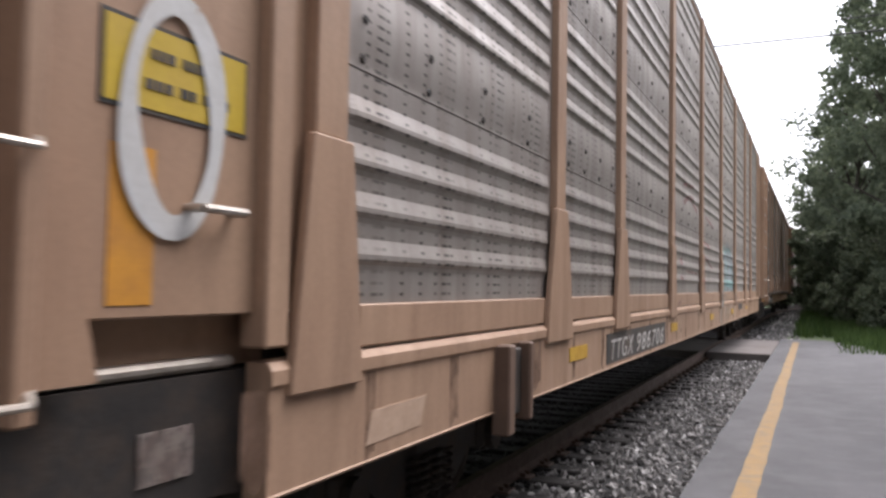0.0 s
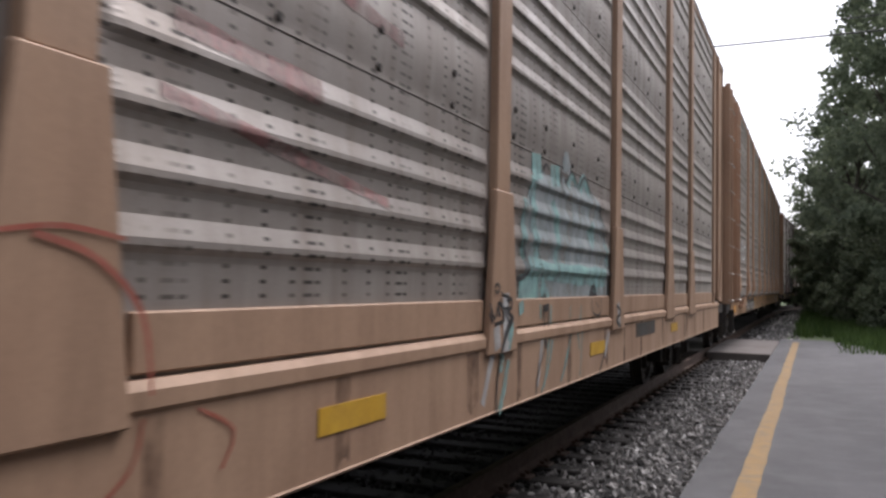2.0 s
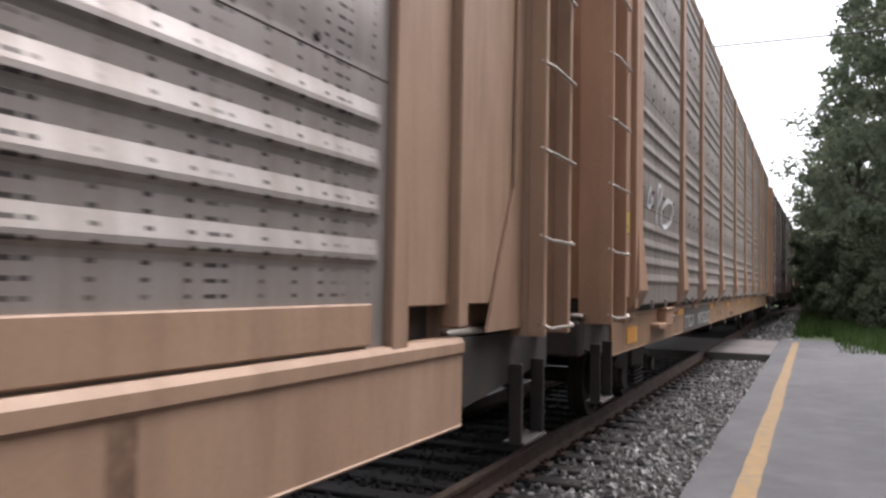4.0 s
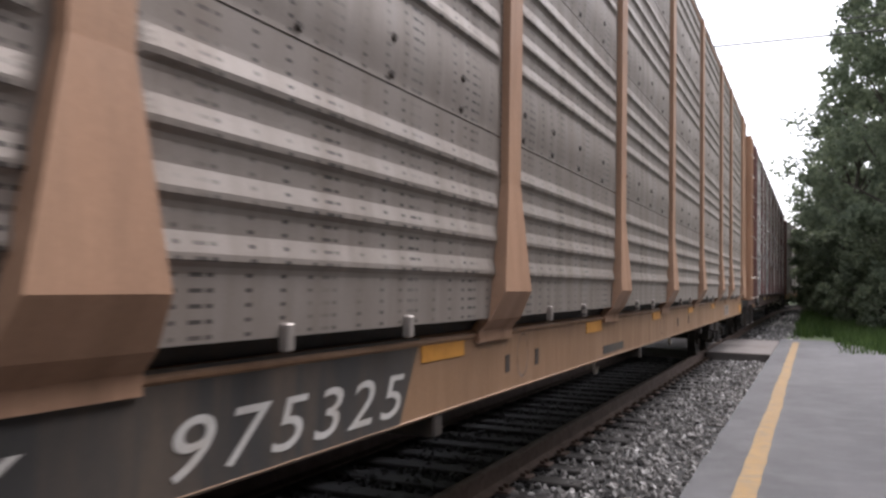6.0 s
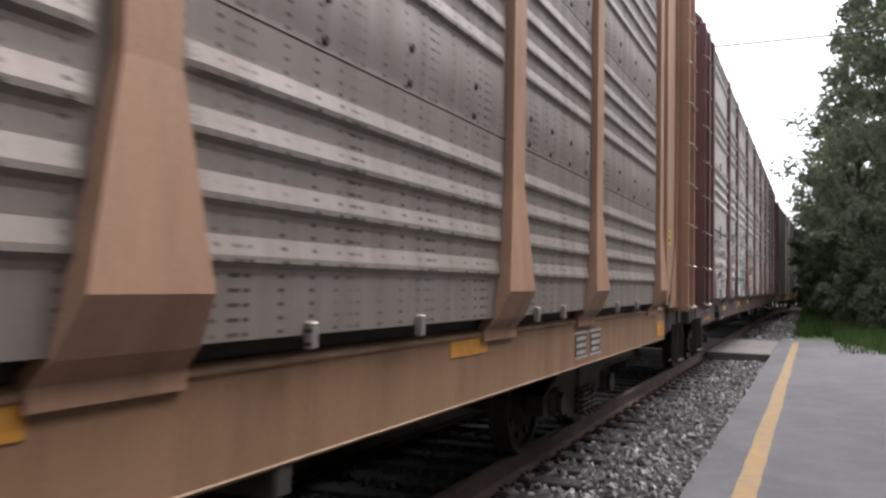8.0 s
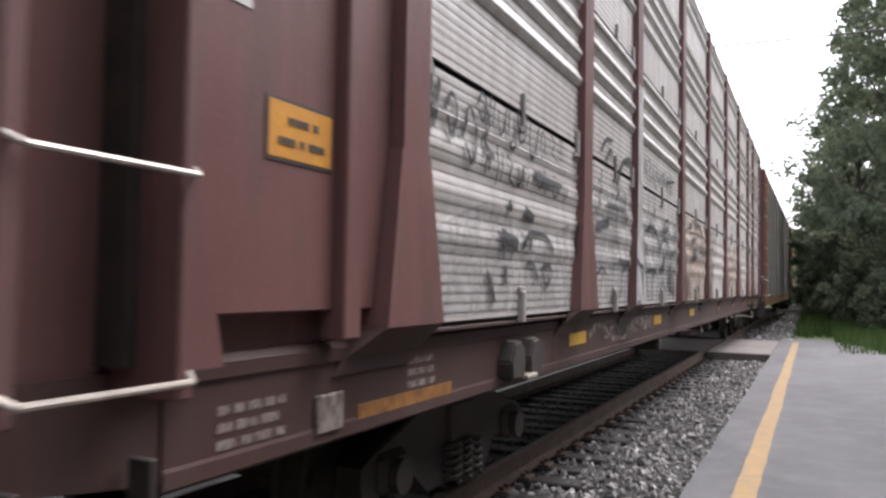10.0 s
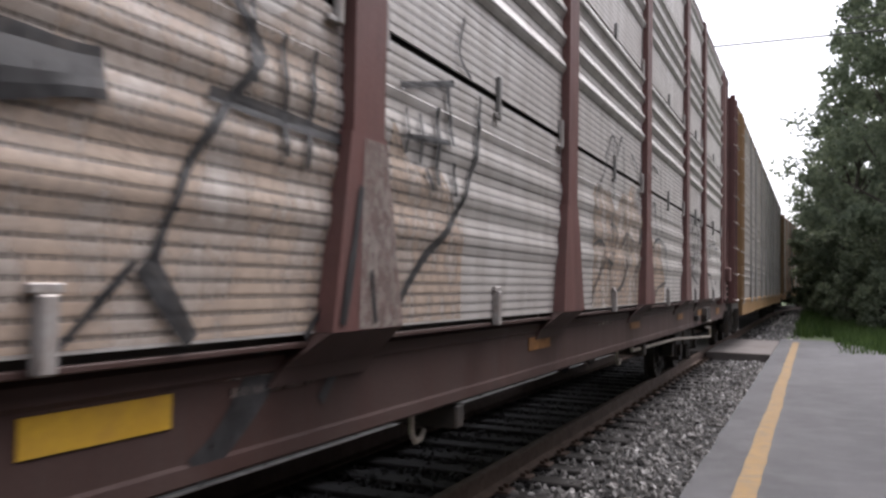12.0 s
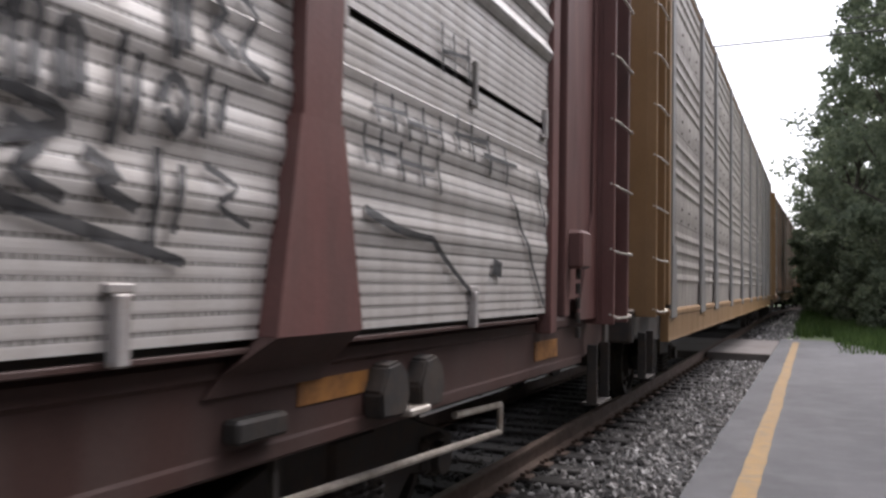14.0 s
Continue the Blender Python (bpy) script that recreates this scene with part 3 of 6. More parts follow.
def truck(car, u):
    ob = part("truck", box((-1.1, -0.2, 0.46), (1.1, 0.2, 0.72), 0.03), DARK, car, "grimy cast steel bogie")
    ob.matrix_basis = pose(0, u, 0)
    for sx in (-1, 1):
        bm = bmesh.new()
        x0, x1 = sx * 0.93, sx * 1.07
        lo, hi = min(x0, x1), max(x0, x1)
        add_plate(bm, [(-1.15, 0.36), (-1.15, 0.52), (-0.95, 0.60), (-0.45, 0.74), (0.45, 0.74), (0.95, 0.60), (1.15, 0.52), (1.15, 0.36), (0.95, 0.34),
                       (0.62, 0.40), (0.40, 0.24), (-0.40, 0.24), (-0.62, 0.40), (-0.95, 0.34)], lo, hi)
        for dy in (-0.87, 0.87):
            add_box(bm, (lo - 0.02, dy - 0.14, 0.36), (hi + 0.04, dy + 0.14, 0.56), 0.03)
            add_rod(bm, (x0, dy, 0.44), (sx * 1.16, dy, 0.44), 0.09, 14)
        bmesh.ops.bevel(bm, geom=[e for e in bm.edges if e.calc_length() > 0.3], offset=0.015, segments=1, affect="EDGES")
        part("side_frame", bm, DARK, ob)
    for sx in (-1, 1):
        for dy in (-0.13, 0.03, 0.19):
            pts = []
            for i in range(52):
                a = i * 0.62
                pts.append((sx * 1.09 + 0.062 * math.cos(a), dy - 0.03 + 0.062 * math.sin(a), 0.25 + 0.0045 * i))
            part("spring", add_tube(bmesh.new(), pts, 0.014, 5), DARK, ob)
    for dy in (-0.87, 0.87):
        bm = bmesh.new()
        prof = [(0.0, 0.10), (0.42, 0.10)]
        for sx in (-1, 1):
            ring = [(sx * 0.84, 0.10), (sx * 0.84, 0.17), (sx * 0.775, 0.20), (sx * 0.775, 0.35), (sx * 0.815, 0.37), (sx * 0.815, 0.417),
                    (sx * 0.70, 0.423), (sx * 0.685, 0.45), (sx * 0.665, 0.45), (sx * 0.665, 0.10)]
            n = 28
            loops = [[bm.verts.new((x, r * math.cos(2 * math.pi * k / n), r * math.sin(2 * math.pi * k / n))) for x, r in ring] for k in range(n)]
            for k in range(n):
                a, b = loops[k], loops[(k + 1) % n]
                for i in range(len(ring) - 1):
                    bm.faces.new((a[i], a[i + 1], b[i + 1], b[i]))
            for k in range(8):
                t = 2 * math.pi * k / 8
                add_rod(bm, (sx * 0.78, 0.27 * math.cos(t), 0.27 * math.sin(t)), (sx * 0.80, 0.27 * math.cos(t), 0.27 * math.sin(t)), 0.035, 6)
        add_rod(bm, (-1.1, 0, 0), (1.1, 0, 0), 0.085, 12)
        bmesh.ops.recalc_face_normals(bm, faces=bm.faces[:])
        w = part("wheelset", bm, DARK, ob, "dark steel wheels on an axle")
        w.matrix_basis = pose(0, dy, 0.42)
        WHEELSETS.append((w, dy))
    return ob


def ladder(car, u0, u1, paint, low=1.17):
    root = part("ladder", box((1.36, u0 + 0.03, low - 0.05), (1.375, u1 - 0.03, EAVE - 0.25)), paint, car)
    for u in (u0, u1):
        bm = box((LADDER_X - 0.10, u - 0.028, low - 0.06), (LADDER_X, u + 0.028, EAVE - 0.25), 0.006)
        add_box(bm, (1.36, u - 0.02, low - 0.06), (LADDER_X - 0.095, u + 0.02, EAVE - 0.3), 0.004)
        part("stile", bm, paint, root)
    z = low
    while z < EAVE - 0.3:
        bm = bmesh.new()
        add_tube(bm, [(LADDER_X - 0.03, u0 - 0.03, z + 0.02), (LADDER_X + 0.03, u0 + 0.01, z - 0.012), (LADDER_X + 0.03, u1 - 0.01, z - 0.012), (LADDER_X - 0.03, u1 + 0.03, z + 0.02)], 0.0095, 8)
        part("rung", bm, STEEL, root, "bare worn steel rung")
        z += 0.505
    return root


def sill_step(car, u, paint):
    bm = bmesh.new()
    for du in (-0.2, 0.2):
        add_box(bm, (1.42, u + du - 0.012, 0.50), (1.50, u + du + 0.012, 0.95), 0.004)
    add_box(bm, (1.38, u - 0.212, 0.485), (1.52, u + 0.212, 0.505), 0.004)
    part("step", bm, paint, car, "hanging steel stirrup step")


def railcar(kind, paint, sill_paint, sill_top, sill_low, label, post_paint=None):
    post_paint = post_paint or paint
    car = tagged(new("autorack_railcar"), label, "railcar", "railcars of the passing train")
    fine = kind == "fine"
    tiers = TIERS_FINE if fine else TIERS_COARSE
    style = {"plate": "plate", "folded": "folded", "fine": "flared"}[kind]
    sill_from = 1.28 if fine else 2.06 if kind == "plate" else 1.56
    posts = {"plate": POSTS_A, "folded": POSTS_B, "fine": POSTS_C}[kind]
    face = FACE_X if kind == "plate" else INSET_X
    # side sill: a deep channel with a rounded upper lip and a lower flange
    for sx in (1, -1):
        c = 0.07 if fine else 0.03
        lip = 0.035 if kind == "folded" else 0.07
        prof = [(face - 0.10, sill_top), (face - 0.02, sill_top), (face, sill_top - 0.025), (face, sill_top - lip), (face - 0.012, sill_top - lip - 0.015),
                (face - 0.012, sill_low + c), (face - (0.007 if fine else 0.012), sill_low + c - 0.012), (face - 0.006, sill_low + 0.012), (face - 0.016, sill_low), (face - 0.10, sill_low)]
        outline = [(sx * x, z) for x, z in prof]
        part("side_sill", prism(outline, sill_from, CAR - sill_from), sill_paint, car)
    # end sills drop away towards the coupler
    for end in (0, 1):
        def y(u):
            return CAR - u if end else u
        for sx in (1, -1):
            bm = bmesh.new()
            add_plate(bm, [(y(sill_from), sill_top - 0.02), (y(0.45), sill_top - 0.02), (y(0.45), sill_top - 0.22), (y(0.85), sill_top - 0.28), (y(sill_from), sill_low + 0.03)],
                      sx * (face - (0.09 if fine else 0.2 if kind == "plate" else 0.12)), sx * (face - (0.02 if fine else 0.1 if kind == "plate" else 0.03)))
            part("end_sill", bm, sill_paint if fine else DARK, car)
            if not fine:
                lip = box((min(sx * 1.32, sx * 1.42), min(y(0.5), y(sill_from - 0.05)), sill_top - 0.012), (max(sx * 1.32, sx * 1.42), max(y(0.5), y(sill_from - 0.05)), sill_top + 0.025), 0.012)
                part("platform_lip", lip, STEEL, car, "worn steel lip of the end platform")
        bm = box((-1.42, min(y(0.42), y(0.58)), sill_top - 0.30), (1.42, max(y(0.42), y(0.58)), sill_top - 0.03), 0.02)
        part("buffer_beam", bm, DARK, car)
        bm = bmesh.new()
        add_box(bm, (-0.16, min(y(-0.0), y(0.6)), 0.72), (0.16, max(y(-0.0), y(0.6)), 0.98), 0.03)
        add_box(bm, (-0.2, min(y(-0.0), y(0.16)), 0.70), (0.2, max(y(-0.0), y(0.16)), 1.0), 0.05)
        part("coupler", bm, DARK, car, "grimy steel coupler")
        # end wall with two leaves, hinge rods and a bridge plate ledge
        for sx in (1, -1):
            bm = bmesh.new()
            add_prism(bm, [(0.012 * sx, 1.30), (1.33 * sx, 1.30), (1.33 * sx, 4.95), (0.9 * sx, 5.35), (0.012 * sx, 5.5)], min(y(1.02), y(1.06)), max(y(1.02), y(1.06)))
            door = part("end_door", bm, paint, car)
            for k in range(4):
                bm = bmesh.new()
                add_box(bm, (min(sx * (0.1 + 0.3 * k), sx * (0.14 + 0.3 * k)), min(y(0.985), y(1.02)), 1.4), (max(sx * (0.1 + 0.3 * k), sx * (0.14 + 0.3 * k)), max(y(0.985), y(1.02)), 4.9))
                part("rib", bm, paint, door)
        bm = box((-1.36, min(y(0.55), y(1.28)), sill_top - 0.04), (1.36, max(y(0.55), y(1.28)), sill_top + 0.02), 0.01)
        part("end_platform", bm, DARK, car)
        # the plain plate between the first post and the ladder
        a, b = sorted((y(1.16), posts[-1] if end else posts[0]))
        bm = bmesh.new()
        add_box(bm, (FACE_X - 0.10, a, 1.305), (FACE_X - 0.05, b, EAVE), 0.006)
        part("end_plate", bm, post_paint, car)
        bm = bmesh.new()
        add_box(bm, (-FACE_X + 0.05, a, 1.33), (-FACE_X + 0.10, b, EAVE), 0.006)
        part("end_plate", bm, post_paint, car)
        a, b = sorted((y(2.02), y(2.14)))
        part("end_post", box((FACE_X - 0.10, a, 1.2), (FACE_X + 0.0, b, EAVE), 0.008), paint, car)
        # the foot of the end frame
        bm = bmesh.new()
        add_plate(bm, [(y(1.14), 1.16), (y(1.14), EAVE - 0.1), (y(1.23), EAVE - 0.1), (y(1.30 if end else 1.23), 1.95), (y(1.70 if end else 1.42), 1.16)], FACE_X - 0.045, FACE_X - 0.03)
        part("gusset", bm, paint, car)
        ladder(car, min(y(0.62), y(1.12)), max(y(0.62), y(1.12)), paint)
        sill_step(car, y(0.95), DARK)
        a, b = sorted((y(1.3), y(2.2)))
        part("lower_plate", box((FACE_X - 0.17, a, sill_top - 0.02), (FACE_X - 0.15, b, 1.40)), paint, car)
        part("wall_closing", box((-PANEL_X, min(y(1.06), y(1.1)), sill_top), (PANEL_X, max(y(1.06), y(1.1)), 4.9)), DARK, car)
    # pressed sheets, bay by bay
    for i in range(9):
        a = posts[i] + 0.06
        bay = posts[i + 1] - a + 0.06
        for k in range(len(tiers) - 1):
            ob = link_mesh("side_panel", sheet_for("fine" if fine else "raised" if kind == "folded" else "coarse", bay - 0.12, k), None, car)
            ob.matrix_basis = pose(PANEL_X, a, 1.228 if kind == "folded" and k == 0 else tiers[k])
    # added liner that stops sky showing through, so the slots read as shade
    part("added_dark_liner", box((PANEL_X - 0.12, 2.2, sill_top), (PANEL_X - 0.09, CAR - 2.2, EAVE - 0.02)), DARK, car)
    # the far side and the decks inside
    part("far_side_wall", box((-PANEL_X - 0.02, 2.3, sill_top), (-PANEL_X + 0.02, CAR - 2.3, EAVE)), ROOF, car)
    part("deck", box((-1.38, 1.1, sill_low + 0.2), (1.38, CAR - 1.1, sill_top - 0.01)), DARK, car)
    bm = bmesh.new()
    add_box(bm, (-0.35, 0.6, sill_low - 0.12), (0.35, CAR - 0.6, sill_low + 0.2), 0.02)
    for u in (8.2, 11.5, 16.4, 20.0):
        add_box(bm, (-1.4, u - 0.06, sill_low + 0.02), (1.4, u + 0.06, sill_low + 0.22))
    part("centre_sill", bm, DARK, car)
    post = bpy.data.meshes.new("post")
    bm = post_mesh(style)
    bm.to_mesh(post)
    bm.free()
    plain = bpy.data.meshes.new("post")
    bm = box((PANEL_X - 0.06, -0.07, 1.1), (FACE_X - 0.01, 0.07, EAVE - 0.02), 0.006)
    bm.to_mesh(plain)
    bm.free()
    wide = bpy.data.meshes.new("post")
    bm = post_mesh(style, 0.29)
    bm.to_mesh(wide)
    bm.free()
    knee = bpy.data.meshes.new("knee")
    bm = knee_mesh()
    bm.to_mesh(knee)
    bm.free()
    for i, u in enumerate(posts):
        bare = i == 9 and kind != "folded"
        ob = link_mesh("post", plain if bare else wide if i in (1, 2, 7, 8) else post, post_paint, car)
        ob.matrix_basis = pose(0, u, 0)
        if fine and not bare:
            # the knee's shade comes from the darker sill paint
            ob = link_mesh("knee", knee, sill_paint, car, "grimy bracket under a post, shade in its colour")
            ob.matrix_basis = pose(0, u, 0)
    # roof: a low arch of cross-ribbed sheets, with an eave rail
    bm = bmesh.new()
    arch = [(PANEL_X + 0.03, EAVE - 0.02), (PANEL_X - 0.1, EAVE + 0.13), (0.85, EAVE + 0.28), (0, EAVE + 0.34)]
    arch = arch + [(-x, z) for x, z in arch[-2::-1]]
    n = 120
    rows = []
    for i in range(n + 1):
        lift = 0.018 if (i // 2) % 2 else 0.0
        rows.append([bm.verts.new((x, 1.1 + (CAR - 2.2) * i / n, z + lift)) for x, z in arch])
    for a, b in zip(rows, rows[1:]):
        for i in range(len(arch) - 1):
            bm.faces.new((a[i], a[i + 1], b[i + 1], b[i]))
    part("roof", bm, ROOF, car)
    for sx in (1, -1):
        part("eave_rail", box((min(sx * 1.38, sx * 1.49), 1.1, EAVE - 0.09), (max(sx * 1.38, sx * 1.49), CAR - 1.1, EAVE + 0.01), 0.012), paint, car)
    for u in (4.1, CAR - 4.1):
        truck(car, u)
    return car


def reflector(car, u, z, w, h, mat=None, face=None):
    x = face or FACE_X
    part("reflector", box((x - 0.012, u, z), (x - 0.007, u + w, z + h)), mat or ORANGE, car, "orange reflective panel")


# ---------------------------------------------------------------- trees
def leaves_at(rng, centres, radii, each, size):
    """Small folded leaves scattered in tufts, as arrays of corners."""
    n = len(centres) * each
    d = rng.normal(size=(n, 3))
    d /= np.linalg.norm(d, axis=1, keepdims=True)
    p = np.repeat(centres, each, axis=0) + d * (np.repeat(radii, each) * rng.random(n) ** 0.45)[:, None] * np.array([1, 1, 0.75])
    a = rng.normal(size=(n, 3))
    a /= np.linalg.norm(a, axis=1, keepdims=True)
    b = np.cross(a, rng.normal(size=(n, 3)))
    b /= np.linalg.norm(b, axis=1, keepdims=True)
    k = (size * (0.6 + 0.8 * rng.random(n)))[:, None]
    c = np.cross(a, b)
    return np.stack([p - 0.5 * k * a, p + 0.32 * k * b + 0.06 * k * c, p + 0.55 * k * a, p - 0.32 * k * b + 0.06 * k * c], axis=1)


def tree(name, x, y, z, height, spread, seed, lobes, leaves, size, label, low=0.12):
    rng = np.random.default_rng(seed)
    root = tagged(new(name), label, "bush" if "bush" in name else "tree", "trees beside the line")
    root.matrix_basis = pose(x, y, z)
    bm = bmesh.new()
    pts = [Vector((0.25 * math.sin(i * 1.3 + seed), 0.25 * math.cos(i * 1.7 + seed), height * 0.8 * i / 6)) * (1 if i else 0) for i in range(7)]
    for i, (a, b) in enumerate(zip(pts, pts[1:])):
        add_rod(bm, a, b, 0.035 * height * (1 - i / 7.5) * 0.6, 8, 0.035 * height * (1 - (i + 1) / 7.5) * 0.6)
    part("trunk", bm, BARK, root)
    limbs = bmesh.new()
    tufts, sizes = [], []
    for c in range(lobes):
        t = low + (1 - low) * ((c + 0.5) / lobes)
        r = spread * math.sin(math.pi * (0.12 + 0.80 * t)) ** 0.7
        ang = c * 2.399 + rng.random()
        rad = r * (0.45 + 0.5 * rng.random())
        p = np.array([rad * math.cos(ang), rad * math.sin(ang), height * t])
        add_rod(limbs, pts[min(6, int(t * 6))], p.tolist(), 0.07, 5, 0.02)
        lobe = spread * (0.20 + 0.14 * rng.random())
        for _ in range(9):
            d = rng.normal(size=3)
            d /= np.linalg.norm(d)
            tufts.append(p + d * lobe * np.array([1, 1, 0.8]) * (0.5 + 0.5 * rng.random()))
            sizes.append(lobe * (0.35 + 0.3 * rng.random()))
    part("limb", limbs, BARK, root)
    quads = leaves_at(rng, np.array(tufts), np.array(sizes), max(4, leaves // len(tufts)), size)
    n = len(quads)
    me = bpy.data.meshes.new("crown")
    me.from_pydata(quads.reshape(-1, 3).tolist(), [], np.arange(4 * n).reshape(-1, 4).tolist())
    link_mesh("crown", me, LEAF, root)
    return root


def grass(name, count, xr, yr, height, seed, z, label):
    rng = np.random.default_rng(seed)
    verts, faces = [], []
    for _ in range(count):
        x, y = xr[0] + (xr[1] - xr[0]) * rng.random(), yr[0] + (yr[1] - yr[0]) * rng.random()
        a = rng.random() * 6.28
        h = height * (0.5 + rng.random())
        w = 0.02 + 0.02 * rng.random()
        dx, dy = math.cos(a), math.sin(a)
        lean = 0.4 * h * rng.random()
        i = len(verts)
        verts.extend([(x - dy * w, y + dx * w, z), (x + dy * w, y - dx * w, z), (x + dx * lean * 0.4, y + dy * lean * 0.4, z + h * 0.6), (x + dx * lean, y + dy * lean, z + h)])
        faces.extend([(i, i + 1, i + 2), (i + 2, i + 3, i), (i + 1, i + 3, i + 2)])
    me = bpy.data.meshes.new(name)
    me.from_pydata(verts, [], faces)
    ob = link_mesh(name, me, GRASS)
    tagged(ob, label, "grass", kind="stuff")


def cable(a, b, sag, r, label):
    bm = bmesh.new()
    a, b = Vector(a), Vector(b)
    pts = [a.lerp(b, i / 16) - Vector((0, 0, sag * 4 * (i / 16) * (1 - i / 16))) for i in range(17)]
    ob = part("overhead_cable", add_tube(bm, pts, r, 6), CABLE)
    tagged(ob, label, "cable")


def closing_wall():
    """A plain unseen wall added behind the camera to block low sky light."""
    bm = box((4.4, -26, -0.4), (4.8, 17.0, 7.0), 0.02)
    ob = part("unseen_light_block", bm, BRICKISH)
    tagged(ob, "plain dark unseen wall added to block low sky light", "wall", kind="structure")


ground()
closing_wall()
track()
platform()
stones("ballast", 10000, ((-3.0, 26.0), (0.95, 2.17)), 0.034, 1, "loose grey crushed stone ballast beside the rail")
stones("ballast", 9000, ((-3.0, 24.0), (-1.2, 1.0)), 0.036, 2, "crushed stone between the ties, coloured dark for the shade", SHADED_STONE)
stones("ballast", 2500, ((22.0, 70.0), (0.9, 2.6)), 0.05, 3, "distant grey ballast along the rail")

# trees stand along the right of the line, past the platform
k = 0
for x, y, h, s, n in ((3.7, 38, 17.4, 4.7, 17000), (8.2, 34, 17.5, 4.9, 14000), (2.2, 47, 12.0, 3.7, 14000), (6.5, 46, 15, 4.6, 12000), (1.6, 55, 8.6, 2.9, 11000), (4.6, 57, 12, 4.2, 10000),
                   (1.9, 64, 7.6, 2.9, 9000), (12.5, 40, 17, 5, 9000), (3.2, 74, 9, 3.8, 9000), (9.5, 56, 14, 5, 8000), (5.6, 84, 11, 5, 8000), (1.0, 92, 8, 4, 7000)):
    tree("tree", x, y, -0.3, h, s, 10 + k, 46, int(1.9 * n), 0.22, "tall leafy green tree with a dense dark crown")
    k += 1
for x, y, h, s in ((3.9, 35, 3.6, 2.3), (6.2, 31, 3.4, 2.3), (1.6, 45, 3.8, 2.2), (9.0, 30, 3.6, 2.6), (0.9, 53, 3.8, 2.2), (2.6, 33.5, 2.2, 1.6), (2.0, 39.5, 2.6, 1.8), (0.6, 61, 3.6, 2.0)):
    tree("bush", x, y, -0.3, h, s, 40 + k, 16, 6500, 0.15, "low leafy bush at the foot of the trees", 0.05)
    k += 1
grass("grass", 12000, (0.6, 8.0), (20.0, 33.0), 0.35, 5, -0.3, "rough green grass past the platform")
grass("grass", 6000, (-0.6, 3.0), (30.0, 56.0), 0.4, 6, -0.3, "rough green grass beside the far line")
cable((-20, 25.5, 8.85), (30, 25.5, 9.1), 0.3, 0.028, "thick black overhead cable against the sky")
cable((-20, 25.6, 8.9), (30, 25.9, 10.0), 0.2, 0.014, "thin overhead wire against the sky")

car_a = railcar("plate", TAN, TAN, 1.155, 0.73, "tan autorack railcar with galvanised sides and flat gusset plates")
car_b = railcar("folded", TAN2, TAN2_SILL, 1.165, 0.785, "yellow-tan autorack railcar with galvanised sides and folded posts")
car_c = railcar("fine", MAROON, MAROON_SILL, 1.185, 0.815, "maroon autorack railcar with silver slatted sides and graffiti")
car_d = railcar("plate", OCHRE, OCHRE, 1.155, 0.78, "ochre autorack railcar with galvanised sides and posts", ROOF)


# ---------------------------------------------------------------- details of the railcars
def rivets(car, tiers, relief, posts):
    """Bolt heads in two rows above the sheet joints."""
    bm = bmesh.new()
    for a, b in zip(posts, posts[1:]):
        spots = (0.26, 0.84, 1.49, 2.20) if b - a > 2.3 else (0.30, 0.73, 1.18, 1.62)
        for z in tiers[1:4]:
            for dz in (0.04, 0.188):
                for du in spots:
                    u, x, r = a + du, PANEL_X + relief(z + dz), 0.021
                    low = [bm.verts.new((x + 0.001, u + r * math.cos(k * 1.047), z + dz + r * math.sin(k * 1.047))) for k in range(6)]
                    ring = [bm.verts.new((x + 0.009, u + 0.7 * r * math.cos(k * 1.047), z + dz + 0.7 * r * math.sin(k * 1.047))) for k in range(6)]
                    for k in range(6):
                        bm.faces.new((low[k], low[(k + 1) % 6], ring[(k + 1) % 6], ring[k]))
                    bm.faces.new(ring)
    tagged(part("bolts", bm, DARK, car, "dark bolt heads along the sheet joints"), kind="stuff")


def spray(car, material, relief, strokes, label, x=PANEL_X):
    for pts, w in strokes:
        part("graffiti", stroke(bmesh.new(), pts, w, relief, x), material, car, label)


def scribble(rng, u0, u1, z0, z1, letters, width):
    """Quick slanted hooks, bars and loops, side by side, that spell nothing."""
    out = []
    w = (u1 - u0) / letters
    h = z1 - z0
    u = u0
    while u < u1 - 0.3 * w:
        k = w * rng.uniform(0.55, 1.15)
        lean = rng.uniform(-0.05, 0.22) * k
        zt, zb = z1 + rng.uniform(-0.25, 0.2) * h, z0 + rng.uniform(-0.25, 0.2) * h
        thick = width * rng.uniform(0.7, 1.35)
        kind = rng.randrange(5)
        if kind == 0:
            out.append(([(u, zb), (u + lean, zt), (u + 0.3 * k + lean, zt - 0.12 * h), (u + 0.28 * k, zb + 0.1 * h)], thick))
        elif kind == 1:
            out.append(([(u + lean, zt), (u + 0.05 * k, zb), (u + 0.5 * k, zb + 0.15 * h), (u + 0.75 * k + lean, zt + 0.15 * h)], thick))
        elif kind == 2:
            out.append(([(u + lean, zt), (u + 0.5 * k, zt - 0.3 * h), (u + 0.2 * k, zb + 0.3 * h), (u + 0.8 * k, zb)], thick))
        elif kind == 3:
            out.append(([(u + 0.1 * k, zb - 0.2 * h), (u + 0.1 * k + lean, zt + 0.2 * h)], thick))
            out.append(([(u + 0.4 * k, zb), (u + 0.45 * k + lean, zt)], thick))
        else:
            out.append(([(u, zb + 0.45 * h), (u + 0.35 * k, zt), (u + 0.7 * k, zb + 0.6 * h), (u + 0.4 * k, zb), (u + 0.1 * k, zb + 0.35 * h)], thick))
        u += k * rng.uniform(0.75, 1.05)
    return out


def flat(z):
    return 0.0


